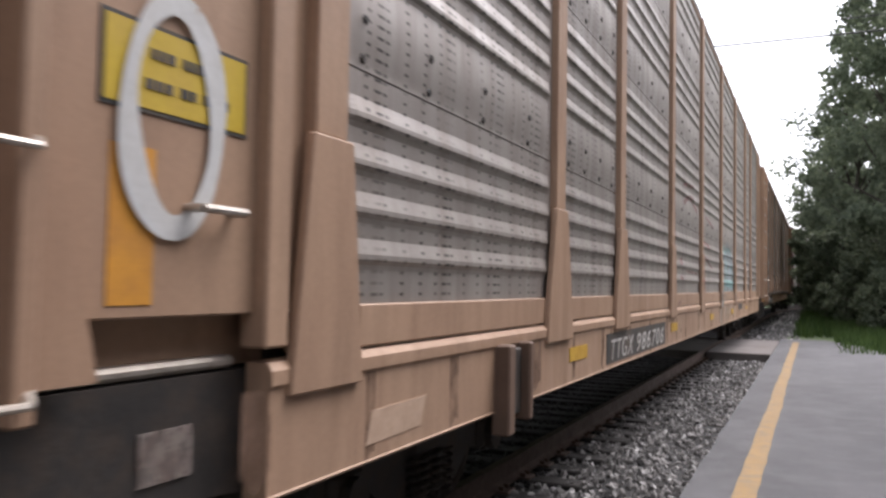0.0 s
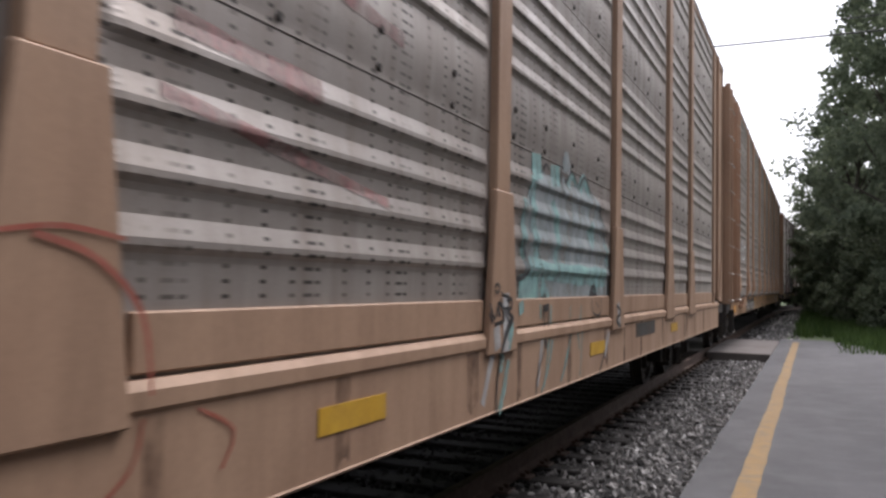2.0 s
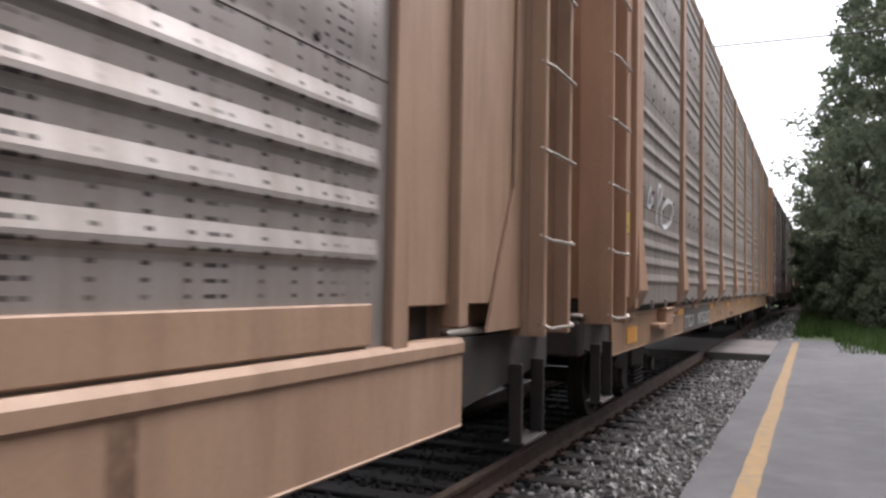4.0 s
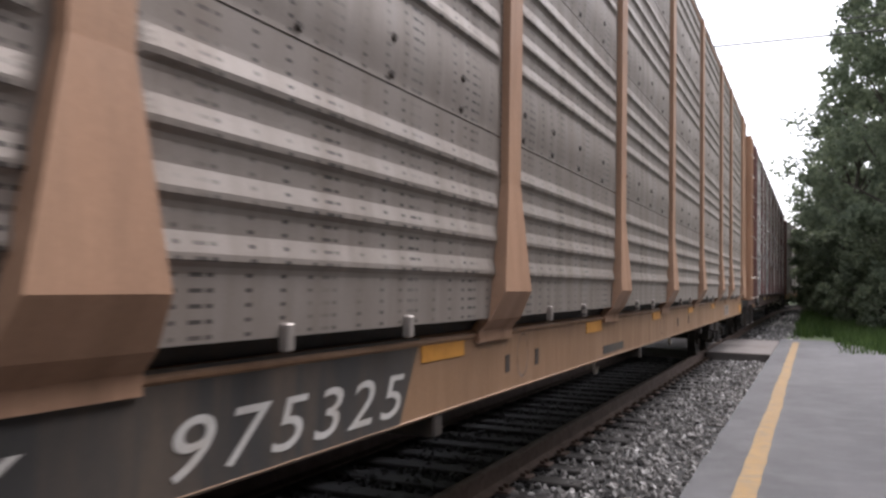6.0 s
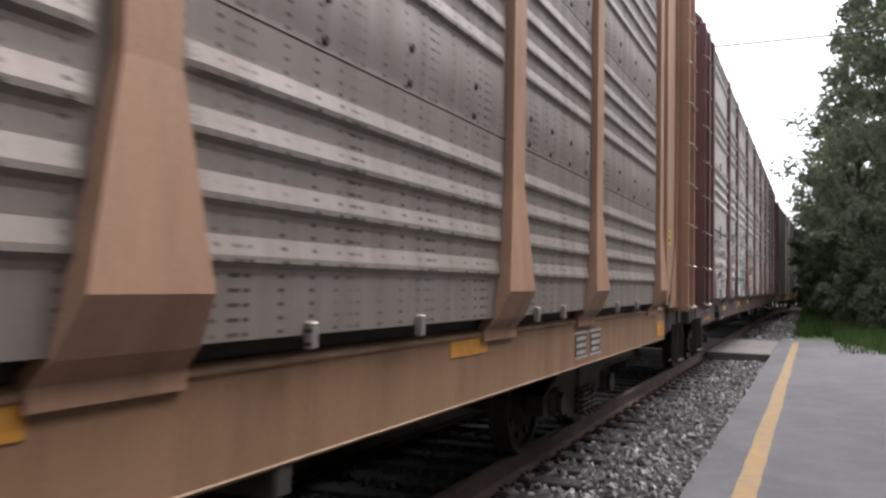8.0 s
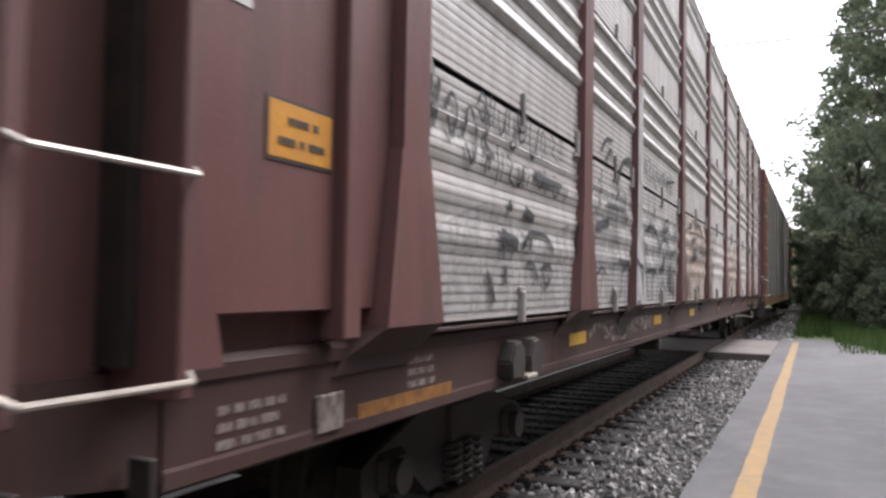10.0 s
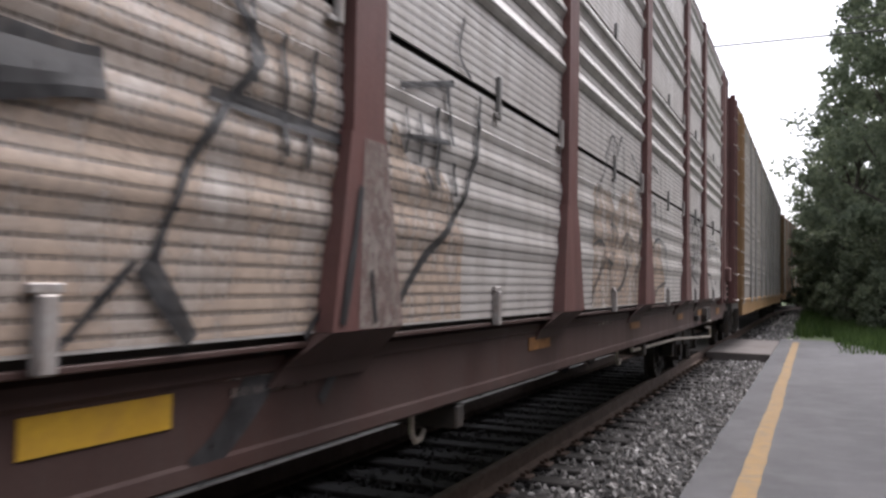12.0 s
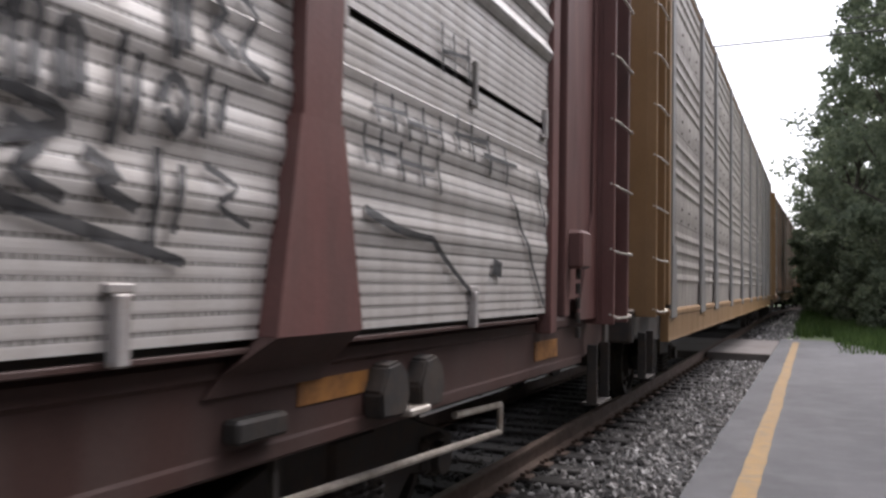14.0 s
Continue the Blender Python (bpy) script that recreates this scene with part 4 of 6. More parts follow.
def gusset_face(z):
    """Outward place of the flared gusset's face above the post's face plane."""
    return 0.012 + 0.018 * max(0.0, min(1.0, (1.945 - z) / 0.71))


def post_coat(car, u, z0, z1, material, label, left=1.0, right=1.0):
    """Paint sprayed over a flared post, as wide as the post is at each height."""
    bm = bmesh.new()
    prev = None
    for i in range(25):
        z = z0 + (z1 - z0) * i / 24
        w = (0.25 - 0.125 * (z - 1.235) / 0.71) if z < 1.94 else 0.11
        cur = [bm.verts.new((FACE_X + gusset_face(z) + 0.003, u + w * (-left + (left + right) * k / 6), z)) for k in range(7)]
        if prev:
            for k in range(6):
                bm.faces.new((prev[k], prev[k + 1], cur[k + 1], cur[k]))
        prev = cur
    part("graffiti", bm, material, car, label)


def bars(car, x, u0, u1, z0, rows, material, seed, label):
    """Small stencil lines too small to read, as plain bars."""
    rng = random.Random(seed)
    bm = bmesh.new()
    for r in range(rows):
        z = z0 - r * 0.052
        u = u0
        while u < u1 - 0.03:
            w = rng.uniform(0.04, 0.11)
            add_box(bm, (x, u, z), (x + 0.003, min(u + w, u1), z + 0.028))
            u += w + 0.02
    return tagged(part("stencil_lines", bm, material, car, label), kind="stuff")


def sign(car, u0, u1, z0, z1, material, x, seed):
    ob = part("sign", box((x, u0, z0), (x + 0.006, u1, z1)), material, car, "small warning plate")
    bm = bmesh.new()
    for lo, hi in (((x - 0.001, u0 - 0.012, z0 - 0.012), (x + 0.004, u1 + 0.012, z0)), ((x - 0.001, u0 - 0.012, z1), (x + 0.004, u1 + 0.012, z1 + 0.012)),
                   ((x - 0.001, u0 - 0.012, z0), (x + 0.004, u0, z1)), ((x - 0.001, u1, z0), (x + 0.004, u1 + 0.012, z1))):
        add_box(bm, lo, hi)
    part("border", bm, BLACK, ob)
    rng = random.Random(seed)
    bm = bmesh.new()
    h = (z1 - z0)
    for f, m in ((0.62, 0.28), (0.24, 0.14)):
        u = u0 + (u1 - u0) * m
        while u < u1 - (u1 - u0) * m:
            w = rng.uniform(0.016, 0.034)
            add_box(bm, (x + 0.006, u, z0 + h * f), (x + 0.009, min(u + w, u1 - 0.03), z0 + h * (f + 0.13)))
            u += w + (0.03 if rng.random() < 0.2 else 0.008)
    tagged(part("stencil_lines", bm, BLACK, ob), kind="stuff")


END_X = FACE_X - 0.05
LID = FACE_X - 0.012
LID_IN = INSET_X - 0.012

# --- the tan car
rivets(car_a, TIERS_COARSE, coarse_relief, POSTS_A)
for a, b in zip(POSTS_A, POSTS_A[1:]):
    bm = box((PANEL_X - 0.01, a + 0.25, 1.168), (PANEL_X + 0.022, b - 0.21, 1.325), 0.005)
    part("kick_plate", bm, TAN, car_a)
part("black_band", box((LID - 0.002, 6.50, 0.775), (LID + 0.002, 9.34, 1.02)), BLACK, car_a, "black stencil background")
words("lettering", "TTGX", 0.165, LID + 0.003, 6.62, 0.800, WHITE, car_a, "white reporting letters", 0.25, 0.90, 1.2)
words("lettering", "986706", 0.165, LID + 0.003, 7.68, 0.800, WHITE, car_a, "white reporting number", 0.25, 1.46, 1.2)
for u in (5.42, 9.76, 13.69, 17.34, 21.1):
    reflector(car_a, u, 0.885, 0.47, 0.095, AMBER)
part("jack_bracket", add_box(box((FACE_X - 0.03, 4.0, 0.62), (FACE_X + 0.07, 4.10, 1.09), 0.01), (FACE_X - 0.03, 4.34, 0.66), (FACE_X + 0.07, 4.40, 1.09), 0.01), RUST, car_a, "rusty brown jacking bracket")
part("jack_pad", box((FACE_X - 0.012, 4.1, 0.70), (FACE_X + 0.02, 4.34, 1.06), 0.01), DARK, car_a)
PALE_TAN = surface("pale_tan_touch_up_paint", (0.40, 0.285, 0.205), (0.46, 0.33, 0.24), 0.55, 0, 3, (1, 1, 1), (0.25, 0.16, 0.1), 0.4, 0.05, 60)
part("patch_plate", add_plate(bmesh.new(), [(2.66, 0.80), (3.12, 0.81), (3.17, 0.93), (2.70, 0.925)], LID - 0.004, LID + 0.003), PALE_TAN, car_a, "pale tan repainted patch")
STAIN = worn(surface("rust_stain", (0.13, 0.075, 0.048), (0.18, 0.105, 0.068), 0.7, 0, 4, (1, 1, 1), (0.08, 0.045, 0.03), 0.5, 0.05, 50, True), 0.0, 0.7, 4.0)
for i, u in enumerate(POSTS_A[:-1]):
    half = 0.29 if i in (1, 2, 7, 8) else 0.225
    for at, w, low in ((u + half + 0.06, 0.07, 0.745), (u - half - 0.22, 0.15, 0.80), (u + 1.05 + 0.13 * (i % 3), 0.10, 0.76)):
        bm = bmesh.new()
        patch(bm, at, at + w, lambda y: 1.08, lambda y: low + 0.03 * math.sin(y * 40), flat, LID - 0.002, 0.02)
        part("rust_streak", bm, STAIN, car_a, "brown rust streak down the sill")
sign(car_a, 1.42, 1.95, 1.84, 2.05, YELLOW, END_X, 3)
part("orange_patch", box((END_X, 1.45, 1.34), (END_X + 0.003, 1.60, 1.74)), ORANGE, car_a, "orange painted patch")
ring = [(1.66 + 0.165 * math.cos(a), 1.84 + 0.30 * math.sin(a)) for a in [k * 0.42 + 1.2 for k in range(16)]]
spray(car_a, CHALK, flat, [(ring, 0.09)], "thick white sprayed ring", END_X + 0.008)
part("grab_iron", add_tube(bmesh.new(), [(END_X, 1.72, 1.60), (END_X + 0.06, 1.72, 1.60), (END_X + 0.06, 1.9, 1.60), (END_X, 1.9, 1.60)], 0.013), STEEL, car_a)
part("logo_panel", box((LID - 0.002, 19.05, 0.93), (LID + 0.002, 20.05, 1.06)), BLACK, car_a, "dark slanted logo shape")
def figure_top(u):
    if u < 16.0:
        return 1.93 + 0.06 * math.sin(u * 30)
    return 2.10 + 0.05 * abs(math.sin(u * 5.2)) - (1.5 * max(0, u - 17.5) ** 1.6)


LILAC = surface("pale_lilac_spray_paint", (0.28, 0.34, 0.35), (0.34, 0.40, 0.41), 0.6, 0, 3, (1, 1, 1), (0.25, 0.24, 0.24), 0.6, 0.03, 60)
worn(LILAC, 0.3, 0.8, 3.0)
bm = bmesh.new()
patch(bm, 15.86, 18.0, figure_top, lambda u: 1.328, coarse_relief, PANEL_X - 0.001)
part("graffiti", bm, LILAC, car_a, "pale lilac spray-painted figure")
bm = bmesh.new()
patch(bm, 16.62, 16.82, lambda u: 2.36 - 1.4 * abs(u - 16.72), lambda u: 2.16, flat, PANEL_X + 0.012)
part("graffiti", bm, LILAC, car_a, "pale spray-painted peak")
spray(car_a, AQUA, coarse_relief, [
    ([(16.01, 2.12), (16.19, 2.14)], 0.177),
    ([(16.39, 2.11), (16.58, 2.13)], 0.178),
    ([(16.78, 2.08), (16.89, 2.17), (17.00, 2.13)], 0.090),
    ([(17.09, 2.09), (17.21, 2.18), (17.37, 2.10)], 0.111),
    ([(15.89, 1.91), (15.86, 1.79), (15.85, 1.67), (15.87, 1.56)], 0.095),
    ([(16.02, 2.06), (16.02, 1.90), (16.07, 1.72), (16.12, 1.57)], 0.125),
    ([(15.95, 1.50), (16.46, 1.49), (17.09, 1.48), (17.90, 1.47)], 0.161),
    ([(15.79, 1.38), (16.01, 1.37), (16.16, 1.35)], 0.183),
    ([(16.22, 1.41), (16.36, 1.30)], 0.130),
    ([(17.53, 1.54), (17.61, 1.34)], 0.134),
    ([(16.44, 1.95), (16.54, 1.75), (16.50, 1.55)], 0.123),
    ([(17.38, 1.86), (17.49, 1.71)], 0.147),
    ([(17.89, 1.75), (17.98, 1.56)], 0.089)], "pale aqua spray paint across galvanised ridges", PANEL_X + 0.002)
spray(car_a, INK, coarse_relief, [
    ([(16.21, 2.12), (16.28, 2.17), (16.34, 2.14)], 0.028),
    ([(16.60, 2.17), (16.66, 1.99)], 0.030),
    ([(16.73, 2.10), (16.88, 2.20), (17.03, 2.12)], 0.027),
    ([(17.06, 2.09), (17.23, 2.20), (17.44, 2.07)], 0.029),
    ([(17.65, 2.03), (17.81, 1.90), (17.97, 1.74), (18.02, 1.49)], 0.027),
    ([(15.83, 1.68), (15.93, 1.50), (15.86, 1.45), (15.74, 1.44)], 0.029),
    ([(18.06, 1.52), (18.03, 1.43), (18.12, 1.29)], 0.033),
    ([(17.42, 1.30), (17.37, 1.28), (17.44, 1.19), (17.62, 1.12), (17.70, 1.17), (17.70, 1.28)], 0.030),
    ([(17.39, 1.30), (17.52, 1.41), (17.65, 1.30)], 0.041),
    ([(17.44, 1.34), (17.61, 1.32)], 0.071),
    ([(17.54, 1.28), (17.61, 1.24)], 0.025),
    ([(16.23, 1.30), (16.28, 1.35), (16.34, 1.28)], 0.028)], "black outlines over aqua paint", PANEL_X + 0.006)
spray(car_a, AQUA, flat, [
    ([(15.78, 1.31), (15.80, 1.24)], 0.091),
    ([(16.37, 1.28), (16.36, 1.15)], 0.024),
    ([(16.14, 1.29), (16.15, 1.20)], 0.019),
    ([(16.82, 1.27), (16.81, 1.17)], 0.022),
    ([(17.10, 1.27), (17.08, 1.14)], 0.023)], "aqua paint runs", PANEL_X + 0.022)
spray(car_a, INK, flat, [
    ([(16.18, 1.29), (16.22, 1.15)], 0.019),
    ([(16.30, 1.29), (16.30, 1.14)], 0.020),
    ([(16.19, 1.26), (16.30, 1.27)], 0.047)], "black outlines over aqua paint", PANEL_X + 0.026)
spray(car_a, AQUA, flat, [
    ([(15.55, 1.00), (15.49, 0.85), (15.42, 0.73)], 0.077),
    ([(16.37, 1.06), (16.28, 0.88), (16.14, 0.75)], 0.039),
    ([(16.97, 1.09), (17.03, 0.96)], 0.036),
    ([(16.74, 0.98), (16.61, 0.81)], 0.030)], "aqua paint on the sill", LID)
spray(car_a, INK, flat, [
    ([(15.43, 1.03), (15.38, 0.89), (15.37, 0.74)], 0.025),
    ([(16.20, 1.08), (16.24, 1.02)], 0.047),
    ([(16.19, 1.00), (16.08, 0.88), (16.04, 0.75)], 0.023),
    ([(17.80, 0.90), (17.61, 0.73)], 0.031)], "black spray lines on the sill", LID + 0.002)
spray(car_a, PALE, flat, [
    ([(15.33, 1.08), (15.18, 0.80)], 0.078),
    ([(17.93, 1.04), (17.80, 0.86)], 0.085)], "pale grey paint on the sill", LID - 0.001)
spray(car_a, PALE, flat, [
    ([(15.44, 1.36), (15.46, 1.05)], 0.108),
    ([(15.30, 1.19), (15.33, 1.07)], 0.111),
    ([(18.17, 1.27), (18.23, 1.07)], 0.101)], "pale grey paint on a post", FACE_X + 0.0105)
spray(car_a, INK, flat, [
    ([(15.27, 1.39), (15.30, 1.41), (15.34, 1.39), (15.30, 1.36), (15.27, 1.38)], 0.018),
    ([(15.20, 1.31), (15.27, 1.23), (15.32, 1.31)], 0.024),
    ([(15.19, 1.26), (15.25, 1.21)], 0.024),
    ([(15.34, 1.24), (15.32, 1.31), (15.39, 1.28), (15.41, 1.21)], 0.025),
    ([(15.45, 1.32), (15.52, 1.33), (15.52, 1.28), (15.45, 1.27), (15.54, 1.23)], 0.026),
    ([(15.49, 1.20), (15.42, 1.27)], 0.019),
    ([(15.27, 1.20), (15.39, 1.21)], 0.025),
    ([(15.56, 1.23), (15.43, 1.12), (15.38, 1.05)], 0.029),
    ([(18.10, 1.25), (18.26, 1.19), (18.10, 1.13), (18.26, 1.07)], 0.034)], "black scribbled tag on a post", FACE_X + 0.012)
spray(car_a, AQUA, flat, [
    ([(15.55, 1.18), (15.50, 1.06)], 0.039)], "aqua paint on a post", FACE_X + 0.0115)
spray(car_a, AQUA, flat, [
    ([(15.54, 1.21), (15.50, 1.10)], 0.058)], "aqua paint on a post", FACE_X + 0.0112)
spray(car_a, AQUA, flat, [
    ([(15.45, 1.04), (15.43, 0.94)], 0.073),
    ([(16.30, 1.10), (16.25, 0.92), (16.20, 0.78)], 0.037),
    ([(16.81, 1.09), (16.68, 0.89), (16.56, 0.78)], 0.024),
    ([(17.10, 1.09), (17.04, 0.77)], 0.036),
    ([(15.82, 1.12), (15.83, 1.11)], 0.016)], "aqua paint on the sill", LID + 0.001)
spray(car_a, PALE, flat, [
    ([(16.16, 1.08), (16.07, 0.80)], 0.065)], "pale grey paint on the sill", LID)
spray(car_a, INK, flat, [
    ([(15.55, 1.24), (15.45, 1.17), (15.39, 1.07)], 0.019),
    ([(15.35, 1.33), (15.40, 1.28), (15.47, 1.29), (15.48, 1.34), (15.39, 1.35), (15.37, 1.37)], 0.017),
    ([(15.35, 1.24), (15.32, 1.28)], 0.018)], "black scribbled tag on a post", FACE_X + 0.012)
spray(car_a, INK, flat, [([(17.40, 1.31), (17.44, 1.21), (17.60, 1.178), (17.70, 1.21), (17.70, 1.31)], 0.022), ([(17.54, 1.28), (17.61, 1.24)], 0.018)], "black outlines over aqua paint", PANEL_X + 0.024)
spray(car_a, PINK, coarse_relief, [([(10.2, 1.4), (10.2, 2.3)], 0.05), ([(10.6, 1.72), (10.8, 1.75)], 0.11), ([(10.6, 1.53), (10.85, 1.53)], 0.06), ([(11.2, 1.62), (12.3, 1.6)], 0.035),
                                  ([(10.9, 2.5), (11.5, 2.62), (12.2, 2.48)], 0.10), ([(10.9, 2.75), (11.8, 2.8)], 0.06), ([(13.0, 2.1), (13.7, 2.05)], 0.10), ([(12.95, 1.9), (14.2, 1.72)], 0.05), ([(13.2, 2.5), (14.3, 2.4)], 0.08)], "faded pink spray paint")
RED_LINE = surface("thin_red_spray_line", (0.26, 0.06, 0.04), (0.32, 0.09, 0.06), 0.6, 0, 6, (1, 1, 1), (0.25, 0.15, 0.1), 0.5, 0.03, 60)
spray(car_a, RED_LINE, flat, [([(12.46, 1.50), (12.62, 1.52), (12.80, 1.50)], 0.014), ([(12.55, 1.5), (12.72, 1.45), (12.86, 1.32), (12.9, 1.12)], 0.018)], "thin red spray line on a post", FACE_X + 0.014)
spray(car_a, RED_LINE, flat, [([(12.9, 1.06), (12.86, 0.94), (12.7, 0.84)], 0.016), ([(13.1, 1.06), (13.25, 0.98), (13.2, 0.88)], 0.012)], "thin red spray line on the sill", LID)
spray(car_a, PINK, flat, [([(10.35, 1.20), (10.6, 1.23)], 0.06), ([(11.2, 1.18), (11.2, 1.3)], 0.02), ([(11.6, 1.18), (11.6, 1.3)], 0.02)], "pink paint runs", PANEL_X + 0.024)
spray(car_a, FADED, flat, [([(10.5 + 0.1 * math.cos(k), 0.97 + 0.12 * math.sin(k)) for k in range(8)], 0.018)], "faint chalked ring", LID)

# --- the yellow-tan car
rivets(car_b, TIERS_COARSE, coarse_relief, POSTS_B)
sign(car_b, 1.40, 1.93, 1.89, 2.09, YELLOW, END_X, 5)
sign(car_b, CAR - 2.1, CAR - 1.58, 1.89, 2.09, YELLOW, END_X, 6)
spray(car_b, BLUE, flat, [([(1.40, 1.70), (1.47, 1.56), (1.42, 1.46)], 0.035), ([(1.5, 1.72), (1.52, 1.45)], 0.04), ([(1.5, 1.58), (1.64, 1.57)], 0.03), ([(1.62, 1.72), (1.6, 1.44), (1.76, 1.5)], 0.04), ([(1.7, 1.69), (1.68, 1.56)], 0.03)],
      "blue sprayed tag", END_X + 0.008)
spray(car_b, BLUE, flat, [([(CAR - 2.08, 1.64), (CAR - 2.02, 1.45), (CAR - 1.96, 1.6)], 0.06), ([(CAR - 1.96, 1.64), (CAR - 1.92, 1.42), (CAR - 1.80, 1.64)], 0.06), ([(CAR - 1.86, 1.43), (CAR - 1.78, 1.42), (CAR - 1.78, 1.52)], 0.045)],
      "blue sprayed tag", END_X + 0.008)
spray(car_b, CHALK, coarse_relief, [
    ([(2.94, 2.44), (2.82, 2.35), (2.80, 2.24), (2.94, 2.23), (3.04, 2.31), (2.93, 2.32)], 0.050),
    ([(3.29, 2.08), (3.34, 2.30), (3.34, 2.43), (3.49, 2.52), (3.57, 2.44), (3.40, 2.28)], 0.067),
    ([(3.61, 2.09), (3.64, 2.26), (3.93, 2.38), (4.27, 2.39), (4.39, 2.28), (4.15, 2.14), (3.68, 2.07)], 0.070)], "white bubble letters in spray paint", PANEL_X + 0.003)
part("black_band", add_plate(bmesh.new(), [(5.88, 0.79), (8.78, 0.79), (8.97, 1.163), (6.03, 1.163)], LID_IN - 0.002, LID_IN + 0.004), BLACK, car_b, "black stencil background")
words("lettering", "TTGX", 0.17, LID_IN + 0.005, 5.93, 0.842, WHITE, car_b, "white reporting letters", 0.25, 0.96, 1.15)
words("lettering", "975325", 0.175, LID_IN + 0.005, 7.36, 0.842, WHITE, car_b, "white reporting number", 0.25, 1.40, 1.2)
for u, z, h in ((2.19, 0.855, 0.16), (5.36, 1.04, 0.09), (8.99, 1.045, 0.09), (11.93, 1.035, 0.085), (14.8, 1.04, 0.085), (17.6, 1.04, 0.085), (20.45, 1.04, 0.085), (26.18, 0.84, 0.17)):
    reflector(car_b, u, z, 0.49, h, None, INSET_X)
bm = box((LID_IN - 0.01, 3.88, 0.955), (1.50, 4.43, 1.15), 0.012)
tool = part("equipment_box", bm, TAN2, car_b, "tan steel equipment box on the sill")
part("ledge", box((LID_IN - 0.01, 3.45, 0.945), (1.50, 3.885, 1.005), 0.006), TAN2, tool)
part("lid", box((LID_IN - 0.01, 3.86, 1.15), (1.515, 4.45, 1.165), 0.005), TAN2, tool)
part("latch", add_tube(bmesh.new(), [(1.495, 4.36, 1.0), (1.525, 4.36, 1.0), (1.525, 4.36, 1.06), (1.495, 4.36, 1.06)], 0.011), STEEL, tool)
for a, b in zip(POSTS_B, POSTS_B[1:]):
    for f in ((0.28, 0.58) if b - a > 2.3 else (0.24, 0.54)):
        u = a + (b - a) * f
        part("retaining_tab", box((PANEL_X - 0.005, u - 0.02, 1.18), (PANEL_X + 0.03, u + 0.025, 1.272), 0.006), GALV, car_b)
for u in (10.1, 10.65, 16.6, 17.6):
    part("slot_plate", box((LID_IN - 0.004, u, 0.90), (LID_IN + 0.003, u + 0.07, 1.0)), DARK, car_b, "dark slotted hole plate")
part("stencil_patch", box((LID_IN - 0.002, 12.5, 0.83), (LID_IN + 0.002, 13.3, 0.90)), BLACK, car_b)
spray(car_b, FADED, flat, [([(10.4 + 0.1 * math.cos(k * 0.9), 0.98 + 0.13 * math.sin(k * 0.9)) for k in range(8)], 0.014), ([(15.4 + 0.1 * math.cos(k * 0.9), 0.98 + 0.13 * math.sin(k * 0.9)) for k in range(8)], 0.014)], "faint chalked ring", LID_IN)
for u in (22.75, 23.2):
    part("data_plate", box((LID_IN - 0.002, u, 0.87), (LID_IN + 0.003, u + 0.32, 1.04)), BLACK, car_b, "black consolidated stencil plate")
    bars(car_b, LID_IN + 0.003, u + 0.03, u + 0.29, 0.99, 3, WHITE, int(u * 10), "white stencil lines")
    part("plate_border", add_box(box((LID_IN - 0.002, u - 0.02, 1.04), (LID_IN + 0.004, u + 0.34, 1.055)), (LID_IN - 0.002, u - 0.02, 0.855), (LID_IN + 0.004, u + 0.34, 0.87)), WHITE, car_b)

# --- the maroon car
rngC = random.Random(5)
BLACK_TAG = "black graffiti lines across silver sheets"
spray(car_c, INK, fine_relief, [
    ([(4.0, 1.62), (4.15, 1.71), (4.27, 1.72)], 0.05),
    ([(4.13, 1.61), (4.2, 1.7), (4.46, 1.71), (4.59, 1.62)], 0.05),
    ([(4.1, 1.53), (4.22, 1.53), (4.32, 1.43)], 0.05),
    ([(4.41, 1.52), (4.56, 1.53), (4.59, 1.46), (4.49, 1.4), (4.41, 1.48)], 0.04),
    ([(3.66, 1.67), (3.92, 1.63)], 0.1),
    ([(3.46, 1.46), (3.52, 1.42), (3.58, 1.31)], 0.08),
    ([(3.74, 1.51), (3.75, 1.41)], 0.06),
    ([(3.77, 1.87), (3.79, 1.81)], 0.08),
    ([(4.02, 1.83), (4.2, 1.79)], 0.08),
    ([(4.2, 2.07), (4.46, 2.06), (4.79, 2.06)], 0.06),
    ([(5.2, 1.86), (5.18, 1.62)], 0.06),
    ([(3.61, 1.69), (3.72, 1.54)], 0.03)], BLACK_TAG, PANEL_X + 0.010)
spray(car_c, INK, fine_relief, scribble(rngC, 3.3, 4.9, 2.2, 2.36, 8, 0.028) + scribble(rngC, 3.4, 4.9, 1.98, 2.1, 7, 0.026) + scribble(rngC, 2.7, 3.5, 2.05, 2.3, 3, 0.04), BLACK_TAG, PANEL_X + 0.010)
